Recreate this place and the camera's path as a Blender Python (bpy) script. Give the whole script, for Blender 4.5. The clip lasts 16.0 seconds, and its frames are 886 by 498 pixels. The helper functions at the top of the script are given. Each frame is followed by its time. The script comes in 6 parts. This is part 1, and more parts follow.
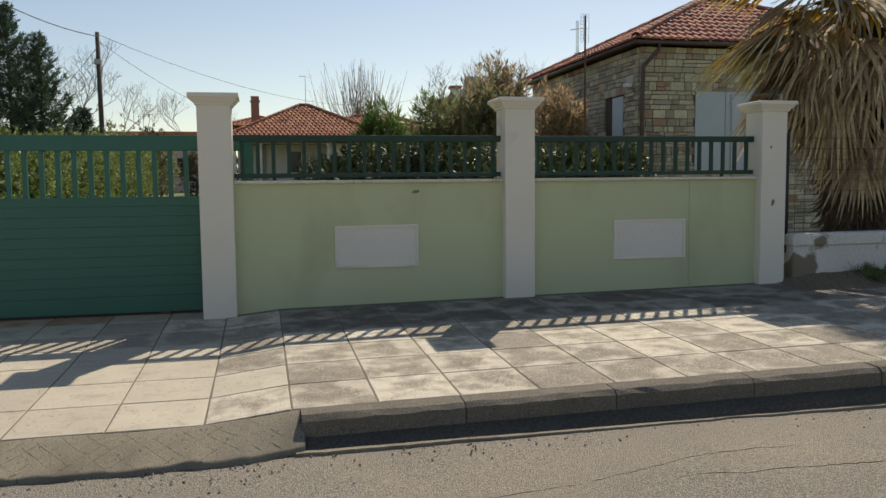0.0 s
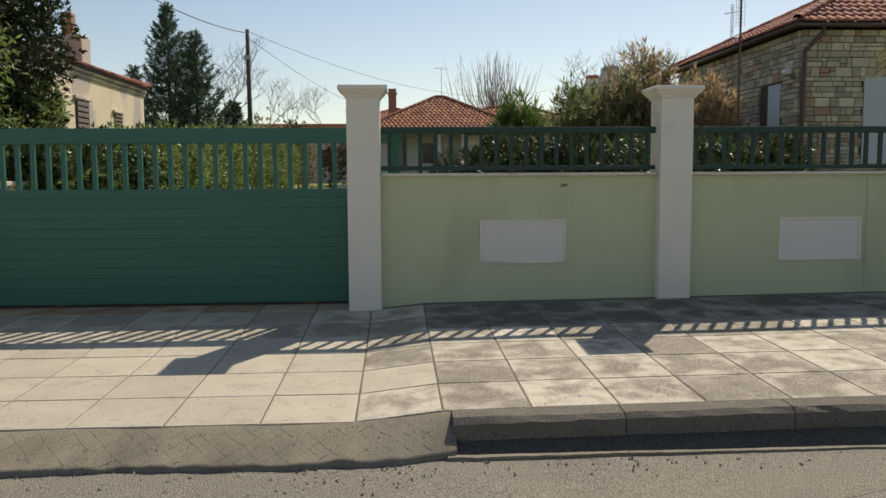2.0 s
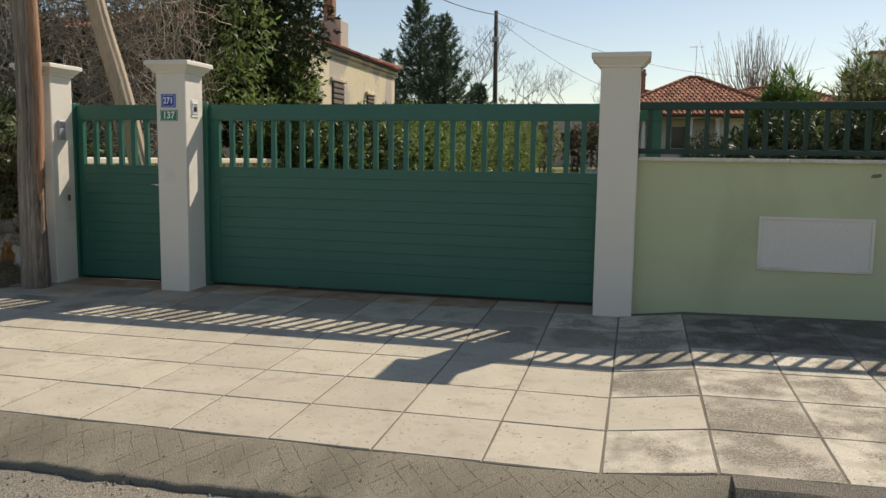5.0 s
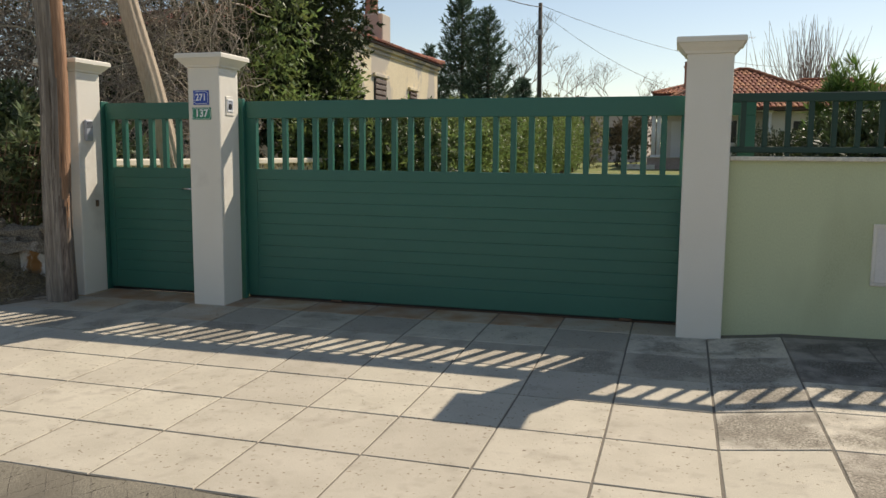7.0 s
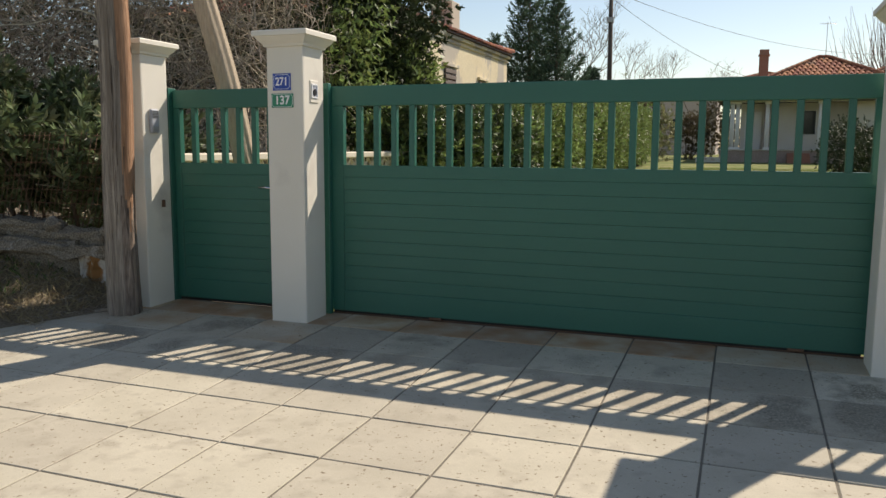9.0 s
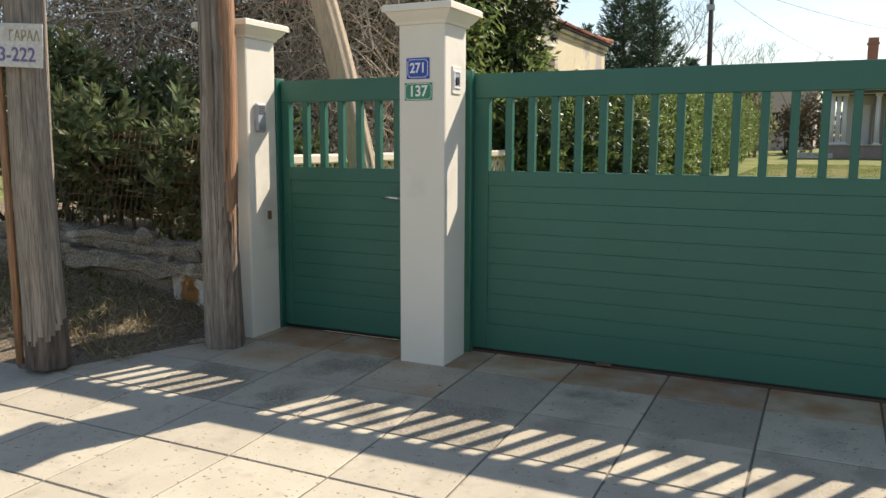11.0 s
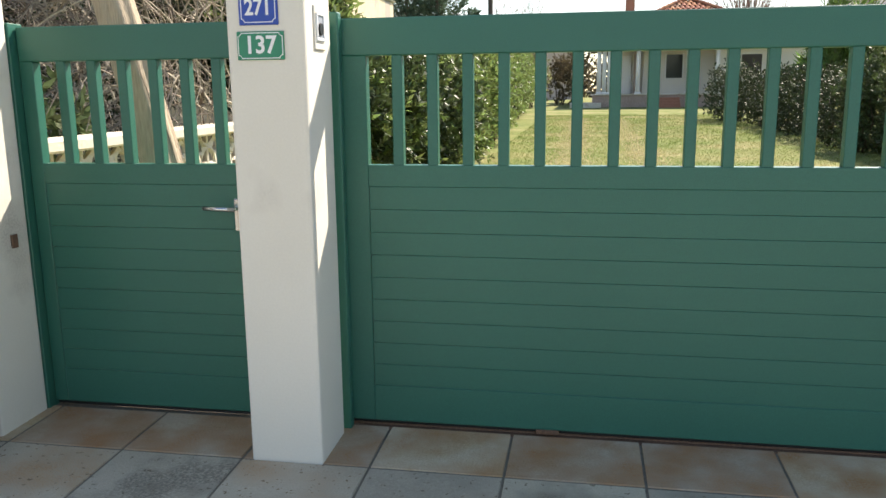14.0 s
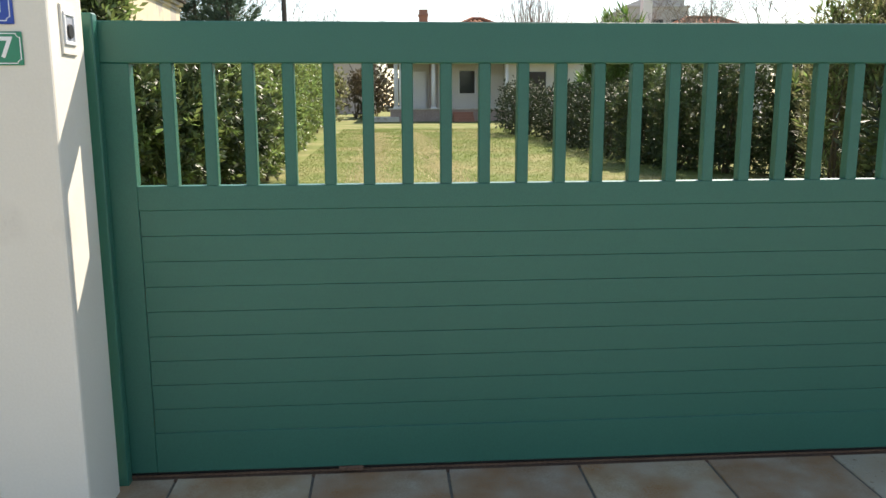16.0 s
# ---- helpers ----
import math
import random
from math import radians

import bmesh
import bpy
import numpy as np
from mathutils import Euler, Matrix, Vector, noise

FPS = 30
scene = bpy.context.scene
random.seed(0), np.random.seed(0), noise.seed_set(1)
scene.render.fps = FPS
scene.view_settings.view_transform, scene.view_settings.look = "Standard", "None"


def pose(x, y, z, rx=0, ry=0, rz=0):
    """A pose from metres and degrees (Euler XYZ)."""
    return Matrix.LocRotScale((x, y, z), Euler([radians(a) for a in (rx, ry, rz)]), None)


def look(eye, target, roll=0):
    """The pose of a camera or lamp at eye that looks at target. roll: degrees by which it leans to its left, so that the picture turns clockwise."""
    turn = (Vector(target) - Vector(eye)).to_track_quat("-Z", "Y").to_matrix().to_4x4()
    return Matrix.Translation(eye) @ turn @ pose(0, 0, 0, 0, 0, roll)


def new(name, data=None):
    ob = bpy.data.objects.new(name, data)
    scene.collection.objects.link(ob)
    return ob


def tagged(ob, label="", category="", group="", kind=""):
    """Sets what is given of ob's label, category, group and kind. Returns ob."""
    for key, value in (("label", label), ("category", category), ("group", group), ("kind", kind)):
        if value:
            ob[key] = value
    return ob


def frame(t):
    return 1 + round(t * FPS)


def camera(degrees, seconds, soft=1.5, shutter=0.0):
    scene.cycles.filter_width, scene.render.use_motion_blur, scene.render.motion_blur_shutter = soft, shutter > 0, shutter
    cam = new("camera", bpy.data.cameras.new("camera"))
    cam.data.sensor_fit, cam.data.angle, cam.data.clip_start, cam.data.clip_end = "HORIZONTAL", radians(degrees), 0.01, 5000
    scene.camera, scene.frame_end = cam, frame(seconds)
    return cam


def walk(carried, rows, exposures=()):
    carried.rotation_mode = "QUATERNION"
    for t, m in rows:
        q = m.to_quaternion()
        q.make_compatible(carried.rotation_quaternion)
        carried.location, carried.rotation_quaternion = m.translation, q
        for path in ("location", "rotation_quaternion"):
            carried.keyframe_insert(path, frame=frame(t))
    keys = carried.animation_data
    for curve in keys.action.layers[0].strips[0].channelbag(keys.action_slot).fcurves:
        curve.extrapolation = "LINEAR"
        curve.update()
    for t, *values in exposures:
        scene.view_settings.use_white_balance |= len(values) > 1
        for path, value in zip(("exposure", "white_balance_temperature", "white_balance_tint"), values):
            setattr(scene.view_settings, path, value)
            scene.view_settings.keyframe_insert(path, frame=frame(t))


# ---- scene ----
cam = camera(58.3, 16.0)
EXPOSURES = [(0.0, 0.15, 7550, 13), (5.0, 0.22, 7550, 13), (7.5, 0.36, 7500, 13), (9.0, 0.44, 7500, 13), (12.0, 1.10, 7550, 13), (13.5, 1.42, 7500, 13), (14.8, 1.47, 7450, 13), (15.5, 1.36, 7450, 13), (16.0, 1.34, 7450, 13)]
PATH = [
    (0, (0.531, -7.158, 1.156), (0.971, -5.214, 0.992), -0.6),
    (0.5, (0.594, -7.074, 1.162), (0.956, -5.112, 1.026), 0.2),
    (1, (0.557, -7.017, 1.167), (0.903, -5.053, 1.026), 0.2),
    (1.5, (0.517, -6.981, 1.172), (0.784, -5.005, 1.011), -0.1),
    (2, (0.424, -6.935, 1.173), (0.54, -4.947, 0.99), -0.3),
    (2.5, (0.35, -6.854, 1.162), (0.363, -4.865, 0.954), -0.4),
    (3, (0.389, -6.723, 1.148), (0.216, -4.743, 0.929), -0.3),
    (3.5, (0.419, -6.602, 1.153), (0.068, -4.648, 0.913), -0.4),
    (4, (0.343, -6.417, 1.144), (-0.004, -4.463, 0.897), 0.6),
    (4.5, (0.267, -6.24, 1.172), (-0.056, -4.28, 0.945), 1.3),
    (5, (0.3, -6.057, 1.165), (-0.171, -4.126, 0.939), 0.8),
    (5.2, (0.318, -5.991, 1.177), (-0.239, -4.083, 0.949), 0.7),
    (7.3, (-0.059, -5.317, 1.208), (-0.631, -3.415, 0.971), 0.3),
    (7.5, (-0.091, -5.236, 1.214), (-0.695, -3.344, 0.982), 0.2),
    (8, (-0.275, -5.078, 1.212), (-0.969, -3.217, 0.977), 0.4),
    (8.5, (-0.511, -4.874, 1.227), (-1.207, -3.015, 0.98), 0.5),
    (9, (-0.688, -4.647, 1.199), (-1.386, -2.79, 0.943), 0.3),
    (9.5, (-0.868, -4.414, 1.228), (-1.709, -2.62, 0.959), 0.1),
    (9.7, (-0.944, -4.351, 1.233), (-1.829, -2.578, 0.965), 0.4),
    (11.8, (-1.91, -3.488, 1.232), (-2.743, -1.689, 0.962), -0.1),
    (12, (-1.989, -3.399, 1.228), (-2.802, -1.592, 0.957), -0.1),
    (12.5, (-2.229, -3.125, 1.223), (-2.937, -1.277, 0.93), 0.2),
    (13, (-2.314, -2.845, 1.284), (-2.988, -0.989, 0.968), -0.1),
    (13.5, (-2.482, -2.712, 1.314), (-3.026, -0.822, 0.951), -0.4),
    (14, (-2.504, -2.599, 1.337), (-2.848, -0.668, 0.95), -0.6),
    (14.5, (-2.465, -2.451, 1.329), (-2.726, -0.51, 0.925), -1.3),
    (15, (-2.47, -2.405, 1.324), (-2.666, -0.452, 0.945), -1.5),
    (15.5, (-2.484, -2.41, 1.345), (-2.487, -0.441, 0.995), -0.5),
    (16, (-2.478, -2.4, 1.335), (-2.336, -0.437, 0.978), -0.2),
]
walk(cam, [(t, look(eye, target, roll)) for t, eye, target, roll in PATH], EXPOSURES)

# ---- world, sun, exposure ----
TO_SUN = Vector((1.03, 1.81, 1.99)).normalized()
world = bpy.data.worlds.new("sky")
world.use_nodes = True
scene.world = world
wn = world.node_tree
sky = wn.nodes.new("ShaderNodeTexSky")
sky.sky_type = "NISHITA"
sky.sun_disc = False
sky.sun_elevation = math.asin(TO_SUN.z)
sky.sun_rotation = math.atan2(TO_SUN.x, TO_SUN.y)
sky.air_density, sky.dust_density, sky.ozone_density = 1.0, 0.35, 1.45
wn.links.new(sky.outputs[0], wn.nodes["Background"].inputs[0])
wn.nodes["Background"].inputs[1].default_value = 0.098
lamp = bpy.data.lights.new("sun", "SUN")
lamp.energy, lamp.angle, lamp.color = 4.0, radians(0.55), (1.0, 0.97, 0.92)
sun = new("sun", lamp)
sun.matrix_world = look(TO_SUN * 60, (0, 0, 0))


# ---- materials ----
def material(name, a, b, scale=3.0, fine=45.0, rough=0.7, bump=0.15, spread=0.35, random_mix=0.0, metal=0.0,
             stain=None, stain_scale=0.8, stain_amount=0.0, fine_mix=0.35, stretch=(1, 1, 1), spec=0.4, island=0.0,
             translucent=0.0, centre_wear=None, grain=(0.3, 0.7), flake=0.0, speck=None, speck_scale=50.0):
    """Two-scale colour variation between a and b, with optional stains, fine relief and per-piece variation."""
    m = bpy.data.materials.new(name)
    m.use_nodes = True
    nt = m.node_tree
    n, l = nt.nodes, nt.links
    bsdf = n["Principled BSDF"]
    geo = n.new("ShaderNodeNewGeometry")
    mp = n.new("ShaderNodeMapping")
    mp.inputs["Scale"].default_value = stretch
    l.new(geo.outputs["Position"], mp.inputs[0])

    def tex(sc, detail=4.0):
        t = n.new("ShaderNodeTexNoise")
        t.inputs["Scale"].default_value, t.inputs["Detail"].default_value = sc, detail
        l.new(mp.outputs[0], t.inputs["Vector"])
        return t

    def ramp(src, lo, hi):
        r = n.new("ShaderNodeMapRange")
        r.inputs[1].default_value, r.inputs[2].default_value = lo, hi
        l.new(src, r.inputs[0])
        return r.outputs[0]

    def mix(fac, x, y):
        q = n.new("ShaderNodeMix")
        q.data_type = "RGBA"
        for sock, v in ((q.inputs[0], fac), (q.inputs[6], x), (q.inputs[7], y)):
            if isinstance(v, bpy.types.NodeSocket):
                l.new(v, sock)
            elif isinstance(v, (tuple, list)):
                sock.default_value = (*v, 1) if len(v) == 3 else v
            else:
                sock.default_value = v
        return q.outputs[2]

    big, small = tex(scale), tex(fine)
    fac = ramp(big.outputs[0], 0.5 - spread, 0.5 + spread)
    col = mix(fac, a, b)
    dark = tuple(c * 0.55 for c in a)
    light = tuple(min(1.0, c * 1.25) for c in b)
    col = mix(fine_mix, col, mix(ramp(small.outputs[0], *grain), dark, light))
    if random_mix or island:
        src = n.new("ShaderNodeObjectInfo").outputs["Random"] if random_mix else geo.outputs["Random Per Island"]
        hsv = n.new("ShaderNodeHueSaturation")
        amt = random_mix or island
        v = n.new("ShaderNodeMapRange")
        v.inputs[3].default_value, v.inputs[4].default_value = 1 - amt, 1 + amt
        l.new(src, v.inputs[0])
        l.new(v.outputs[0], hsv.inputs["Value"])
        h = n.new("ShaderNodeMath")
        h.operation = "MULTIPLY_ADD"
        h.inputs[1].default_value, h.inputs[2].default_value = 0.09 * amt, 0.5 - 0.04 * amt
        l.new(src, h.inputs[0])
        l.new(h.outputs[0], hsv.inputs["Hue"])
        l.new(col, hsv.inputs["Color"])
        col = hsv.outputs[0]
    if stain:
        st = tex(stain_scale, 6.0)
        st2 = ramp(st.outputs[0], 0.62 - 0.3 * stain_amount, 0.66 - 0.3 * stain_amount if flake else 0.72)
        mu = n.new("ShaderNodeMath")
        mu.operation = "MULTIPLY"
        l.new(st2, mu.inputs[0])
        l.new(ramp(small.outputs[0], 0.0 if flake else 0.2, 0.2 if flake else 0.65), mu.inputs[1])
        col = mix(mu.outputs[0], col, stain)
    if centre_wear:
        tc = n.new("ShaderNodeTexCoord")
        ab = n.new("ShaderNodeVectorMath")
        ab.operation = "ABSOLUTE"
        l.new(tc.outputs["Object"], ab.inputs[0])
        sx = n.new("ShaderNodeSeparateXYZ")
        l.new(ab.outputs[0], sx.inputs[0])
        mx = n.new("ShaderNodeMath")
        mx.operation = "MAXIMUM"
        l.new(sx.outputs[0], mx.inputs[0])
        l.new(sx.outputs[1], mx.inputs[1])
        ad = n.new("ShaderNodeMath")
        ad.operation = "MULTIPLY_ADD"
        ad.inputs[1].default_value = 0.8
        l.new(tex(4.2, 10.0).outputs[0], ad.inputs[0])
        own = n.new("ShaderNodeMath")
        own.operation = "MULTIPLY_ADD"
        own.inputs[1].default_value = 0.22
        l.new(n.new("ShaderNodeObjectInfo").outputs["Random"], own.inputs[0])
        l.new(mx.outputs[0], own.inputs[2])
        l.new(own.outputs[0], ad.inputs[2])
        inner = ramp(ad.outputs[0], 0.73, 0.60)
        mu = n.new("ShaderNodeMath")
        mu.operation = "MULTIPLY"
        l.new(inner, mu.inputs[0])
        l.new(ramp(tex(95.0, 8.0).outputs[0], 0.30, 0.60), mu.inputs[1])
        col = mix(mu.outputs[0], col, centre_wear)
    if speck:
        col = mix(ramp(tex(speck_scale, 2.0).outputs[0], 0.66, 0.71), col, speck)
    l.new(col, bsdf.inputs["Base Color"])
    bsdf.inputs["Roughness"].default_value = rough
    bsdf.inputs["Metallic"].default_value = metal
    bsdf.inputs["Specular IOR Level"].default_value = spec
    bp = n.new("ShaderNodeBump")
    bp.inputs["Strength"].default_value, bp.inputs["Distance"].default_value = bump, 0.01
    l.new(small.outputs[0], bp.inputs["Height"])
    l.new(bp.outputs[0], bsdf.inputs["Normal"])
    if translucent:
        tr = n.new("ShaderNodeBsdfTranslucent")
        l.new(col, tr.inputs[0])
        ms = n.new("ShaderNodeMixShader")
        ms.inputs[0].default_value = translucent
        l.new(bsdf.outputs[0], ms.inputs[1])
        l.new(tr.outputs[0], ms.inputs[2])
        l.new(ms.outputs[0], n["Material Output"].inputs["Surface"])
    return m


M = {}
M["green_paint"] = material("green_painted_aluminium", (0.018, 0.126, 0.090), (0.024, 0.146, 0.104), 1.3, 260, 0.38, 0.15, 0.3, fine_mix=0.22, spec=0.5)
M["rail_paint"] = material("dark_green_railing_paint", (0.010, 0.042, 0.030), (0.014, 0.052, 0.037), 1.5, 220, 0.45, 0.06, fine_mix=0.12)
M["plaster_white"] = material("white_plaster", (0.745, 0.695, 0.595), (0.80, 0.755, 0.665), 2.2, 120, 0.85, 0.06, fine_mix=0.05, stain=(0.5, 0.45, 0.38), stain_scale=1.7, stain_amount=0.1)
M["plaster_green"] = material("pale_green_plaster", (0.505, 0.545, 0.34), (0.575, 0.615, 0.395), 1.4, 130, 0.88, 0.2, fine_mix=0.12, stain=(0.43, 0.455, 0.28), stain_scale=1.8, stain_amount=0.25, stretch=(1, 1, 0.5))
M["plaque"] = material("grey_white_plaque", (0.71, 0.67, 0.61), (0.77, 0.73, 0.67), 2.0, 90, 0.8, 0.08, fine_mix=0.1)
M["coping"] = material("cream_coping", (0.62, 0.56, 0.46), (0.72, 0.68, 0.58), 3, 80, 0.8, 0.2, stain=(0.35, 0.2, 0.12), stain_scale=2.5, stain_amount=0.2)
M["asphalt"] = material("worn_asphalt", (0.175, 0.16, 0.13), (0.285, 0.258, 0.21), 1.1, 140, 0.92, 0.9, 0.3, fine_mix=0.75, grain=(0.41, 0.59), stain=(0.34, 0.29, 0.215), stain_scale=0.7, stain_amount=0.45, spec=0.25, speck=(0.42, 0.38, 0.31), speck_scale=75)
M["kerb"] = material("weathered_kerb_concrete", (0.11, 0.097, 0.076), (0.25, 0.222, 0.178), 5, 190, 0.9, 1.0, fine_mix=0.6, grain=(0.38, 0.62), random_mix=0.08, spec=0.25, speck=(0.40, 0.36, 0.30), speck_scale=130)
M["ramp"] = material("scored_ramp_concrete", (0.20, 0.177, 0.13), (0.29, 0.257, 0.19), 2.2, 230, 0.9, 0.45, fine_mix=0.4, grain=(0.36, 0.64), spec=0.25, stain=(0.14, 0.12, 0.09), stain_scale=3.0, stain_amount=0.35, stretch=(1, 0.35, 1), speck=(0.10, 0.085, 0.06), speck_scale=60)
M["road_dark"] = material("dark_gutter", (0.07, 0.062, 0.05), (0.12, 0.105, 0.085), 4, 60, 0.9, 0.8, fine_mix=0.5, spec=0.2)
M["pebble"] = material("loose_grit", (0.20, 0.17, 0.13), (0.46, 0.40, 0.31), 20, 90, 0.9, 0.3, island=0.4, spec=0.2)
M["grout"] = material("grey_grout", (0.14, 0.124, 0.097), (0.22, 0.192, 0.15), 4, 70, 0.95, 0.5)
M["tile_clean"] = material("cream_paving_tile", (0.45, 0.403, 0.312), (0.555, 0.50, 0.393), 4.5, 260, 0.82, 0.25, 0.2, random_mix=0.08, fine_mix=0.18, stain=(0.35, 0.305, 0.235), stain_scale=9.0, stain_amount=0.3, spec=0.3, speck=(0.24, 0.19, 0.13), speck_scale=48)
M["tile_worn"] = material("weathered_paving_tile", (0.52, 0.465, 0.365), (0.67, 0.605, 0.487), 3.2, 230, 0.88, 0.5, 0.2, random_mix=0.12, fine_mix=0.4, grain=(0.38, 0.62), stain=(0.20, 0.175, 0.135), stain_scale=7.0, stain_amount=0.5, spec=0.25, centre_wear=(0.215, 0.187, 0.142), speck=(0.13, 0.11, 0.08), speck_scale=60)
# darker tile for the two rows next to the green walls
M["tile_dark"] = material("dark_paving_tile", (0.24, 0.215, 0.18), (0.42, 0.375, 0.31), 2.6, 200, 0.9, 0.5, 0.25, random_mix=0.15, fine_mix=0.4, stain=(0.09, 0.08, 0.065), stain_scale=6.0, stain_amount=0.6, spec=0.25, centre_wear=(0.11, 0.097, 0.077))
M["tile_rust"] = material("rust_stained_paving_tile", (0.42, 0.345, 0.25), (0.52, 0.455, 0.35), 3.2, 160, 0.82, 0.25, 0.18, random_mix=0.12, fine_mix=0.2, stain=(0.44, 0.27, 0.14), stain_scale=2.6, stain_amount=0.45, spec=0.3, speck=(0.24, 0.17, 0.10), speck_scale=48)
M["tile_grey"] = material("grey_stained_paving_tile", (0.42, 0.37, 0.28), (0.55, 0.487, 0.375), 3.0, 200, 0.82, 0.25, 0.3, random_mix=0.12, fine_mix=0.25, stain=(0.19, 0.165, 0.125), stain_scale=4.5, stain_amount=0.3, spec=0.3, centre_wear=(0.36, 0.318, 0.245), speck=(0.2, 0.16, 0.11), speck_scale=48)
M["tile_rust_edge"] = material("strongly_rusted_paving_tile", (0.42, 0.26, 0.14), (0.55, 0.46, 0.34), 4.5, 120, 0.82, 0.25, 0.15, random_mix=0.15, fine_mix=0.2, stain=(0.38, 0.16, 0.05), stain_scale=4.0, stain_amount=0.7, spec=0.3)
M["tile_moss_patch"] = material("moss_patched_paving_tile", (0.41, 0.36, 0.275), (0.53, 0.47, 0.365), 3.0, 200, 0.85, 0.3, 0.3, random_mix=0.08, fine_mix=0.25, stain=(0.24, 0.21, 0.16), stain_scale=6.0, stain_amount=0.35, spec=0.3, centre_wear=(0.235, 0.208, 0.16), speck=(0.2, 0.17, 0.12), speck_scale=48)
M["soil"] = material("dry_soil", (0.13, 0.105, 0.075), (0.27, 0.215, 0.15), 2.5, 70, 0.95, 1.0, grain=(0.38, 0.62), fine_mix=0.55, spec=0.1, speck=(0.34, 0.28, 0.20), speck_scale=40)
M["lawn"] = material("lawn", (0.11, 0.155, 0.04), (0.21, 0.225, 0.08), 0.7, 18, 0.95, 0.8, 0.22, fine_mix=0.45, spec=0.1, stain=(0.36, 0.30, 0.16), stain_scale=0.5, stain_amount=0.6)
M["grass"] = material("grass_blades", (0.13, 0.215, 0.045), (0.29, 0.33, 0.11), 0.9, 9, 0.8, 0.0, island=0.3, translucent=0.3, spec=0.2, stain=(0.44, 0.365, 0.20), stain_scale=0.5, stain_amount=0.6)
M["dry_grass"] = material("dry_grass", (0.20, 0.155, 0.09), (0.40, 0.32, 0.19), 2, 20, 0.9, 0.0, island=0.3, spec=0.1)
M["straw"] = material("pale_straw", (0.42, 0.36, 0.21), (0.62, 0.54, 0.35), 1.5, 15, 0.9, 0.0, island=0.25, translucent=0.5, spec=0.1)
M["weed"] = material("green_weeds", (0.07, 0.12, 0.03), (0.14, 0.19, 0.06), 2, 20, 0.8, 0.0, island=0.3, translucent=0.2, spec=0.2)
M["wood"] = material("weathered_pole_wood", (0.21, 0.172, 0.138), (0.40, 0.345, 0.285), 40, 170, 0.85, 1.0, 0.22, stretch=(1, 1, 0.045), fine_mix=0.5, grain=(0.36, 0.64), stain=(0.08, 0.06, 0.045), stain_scale=14, stain_amount=0.3, spec=0.2)
M["wood_brown"] = material("bare_brown_pole_wood", (0.24, 0.125, 0.07), (0.42, 0.25, 0.155), 30, 130, 0.8, 0.8, 0.22, stretch=(1, 1, 0.05), fine_mix=0.45, spec=0.2)
M["wood_pale"] = material("pale_prop_wood", (0.39, 0.305, 0.225), (0.49, 0.395, 0.295), 30, 150, 0.85, 0.6, 0.3, stretch=(1, 1, 0.08), fine_mix=0.35, spec=0.2)
M["wood_char"] = material("dark_pole_base_wood", (0.06, 0.045, 0.035), (0.20, 0.16, 0.13), 9, 50, 0.9, 0.8, 0.2, stretch=(1, 1, 0.12), fine_mix=0.5, spec=0.15)
M["wood_patch"] = material("blackened_pole_wood", (0.06, 0.047, 0.04), (0.35, 0.275, 0.22), 30, 130, 0.9, 0.9, 0.13, stretch=(1, 1, 0.08), fine_mix=0.5, spec=0.15)
M["bark"] = material("bark", (0.09, 0.07, 0.05), (0.17, 0.135, 0.10), 6, 50, 0.9, 0.6, fine_mix=0.4, spec=0.1)
M["vine"] = material("dry_vine", (0.17, 0.14, 0.115), (0.44, 0.37, 0.30), 0.9, 25, 0.9, 0.0, 0.25, island=0.45, spec=0.15)
M["twig"] = material("bare_twigs", (0.20, 0.17, 0.145), (0.32, 0.275, 0.235), 2, 30, 0.9, 0.0, island=0.2, spec=0.1)
M["leaf_dark"] = material("dark_evergreen_leaf", (0.028, 0.043, 0.017), (0.072, 0.094, 0.04), 1.2, 8, 0.6, 0.0, island=0.45, translucent=0.15, spec=0.35)
M["leaf_mid"] = material("mid_green_leaf", (0.04, 0.066, 0.024), (0.11, 0.145, 0.055), 1.0, 8, 0.46, 0.0, island=0.45, translucent=0.28, spec=0.45)
M["leaf_pitto"] = material("greyish_evergreen_leaf", (0.065, 0.095, 0.038), (0.19, 0.23, 0.105), 1.0, 8, 0.42, 0.0, island=0.5, translucent=0.3, spec=0.45)
M["leaf_oleander"] = material("oleander_leaf", (0.105, 0.165, 0.045), (0.26, 0.32, 0.11), 0.8, 7, 0.45, 0.0, island=0.45, translucent=0.45, spec=0.4)
M["leaf_brown"] = material("browned_shrub_leaf", (0.30, 0.21, 0.12), (0.52, 0.39, 0.24), 0.7, 7, 0.7, 0.0, island=0.4, translucent=0.5, spec=0.2)
M["leaf_olive"] = material("olive_shrub_leaf", (0.15, 0.165, 0.075), (0.32, 0.31, 0.155), 0.7, 7, 0.5, 0.0, island=0.4, translucent=0.5, spec=0.3)
M["leaf_conifer"] = material("cypress_foliage", (0.045, 0.085, 0.055), (0.11, 0.165, 0.105), 1.0, 9, 0.65, 0.0, island=0.4, translucent=0.3, spec=0.25)
M["leaf_fresh"] = material("fresh_green_leaf", (0.07, 0.135, 0.03), (0.16, 0.24, 0.065), 0.8, 7, 0.4, 0.0, island=0.35, translucent=0.4, spec=0.4)
M["leaf_far"] = material("far_wood_foliage", (0.10, 0.098, 0.075), (0.17, 0.155, 0.12), 0.15, 2, 0.9, 0.0, island=0.35, spec=0.1)
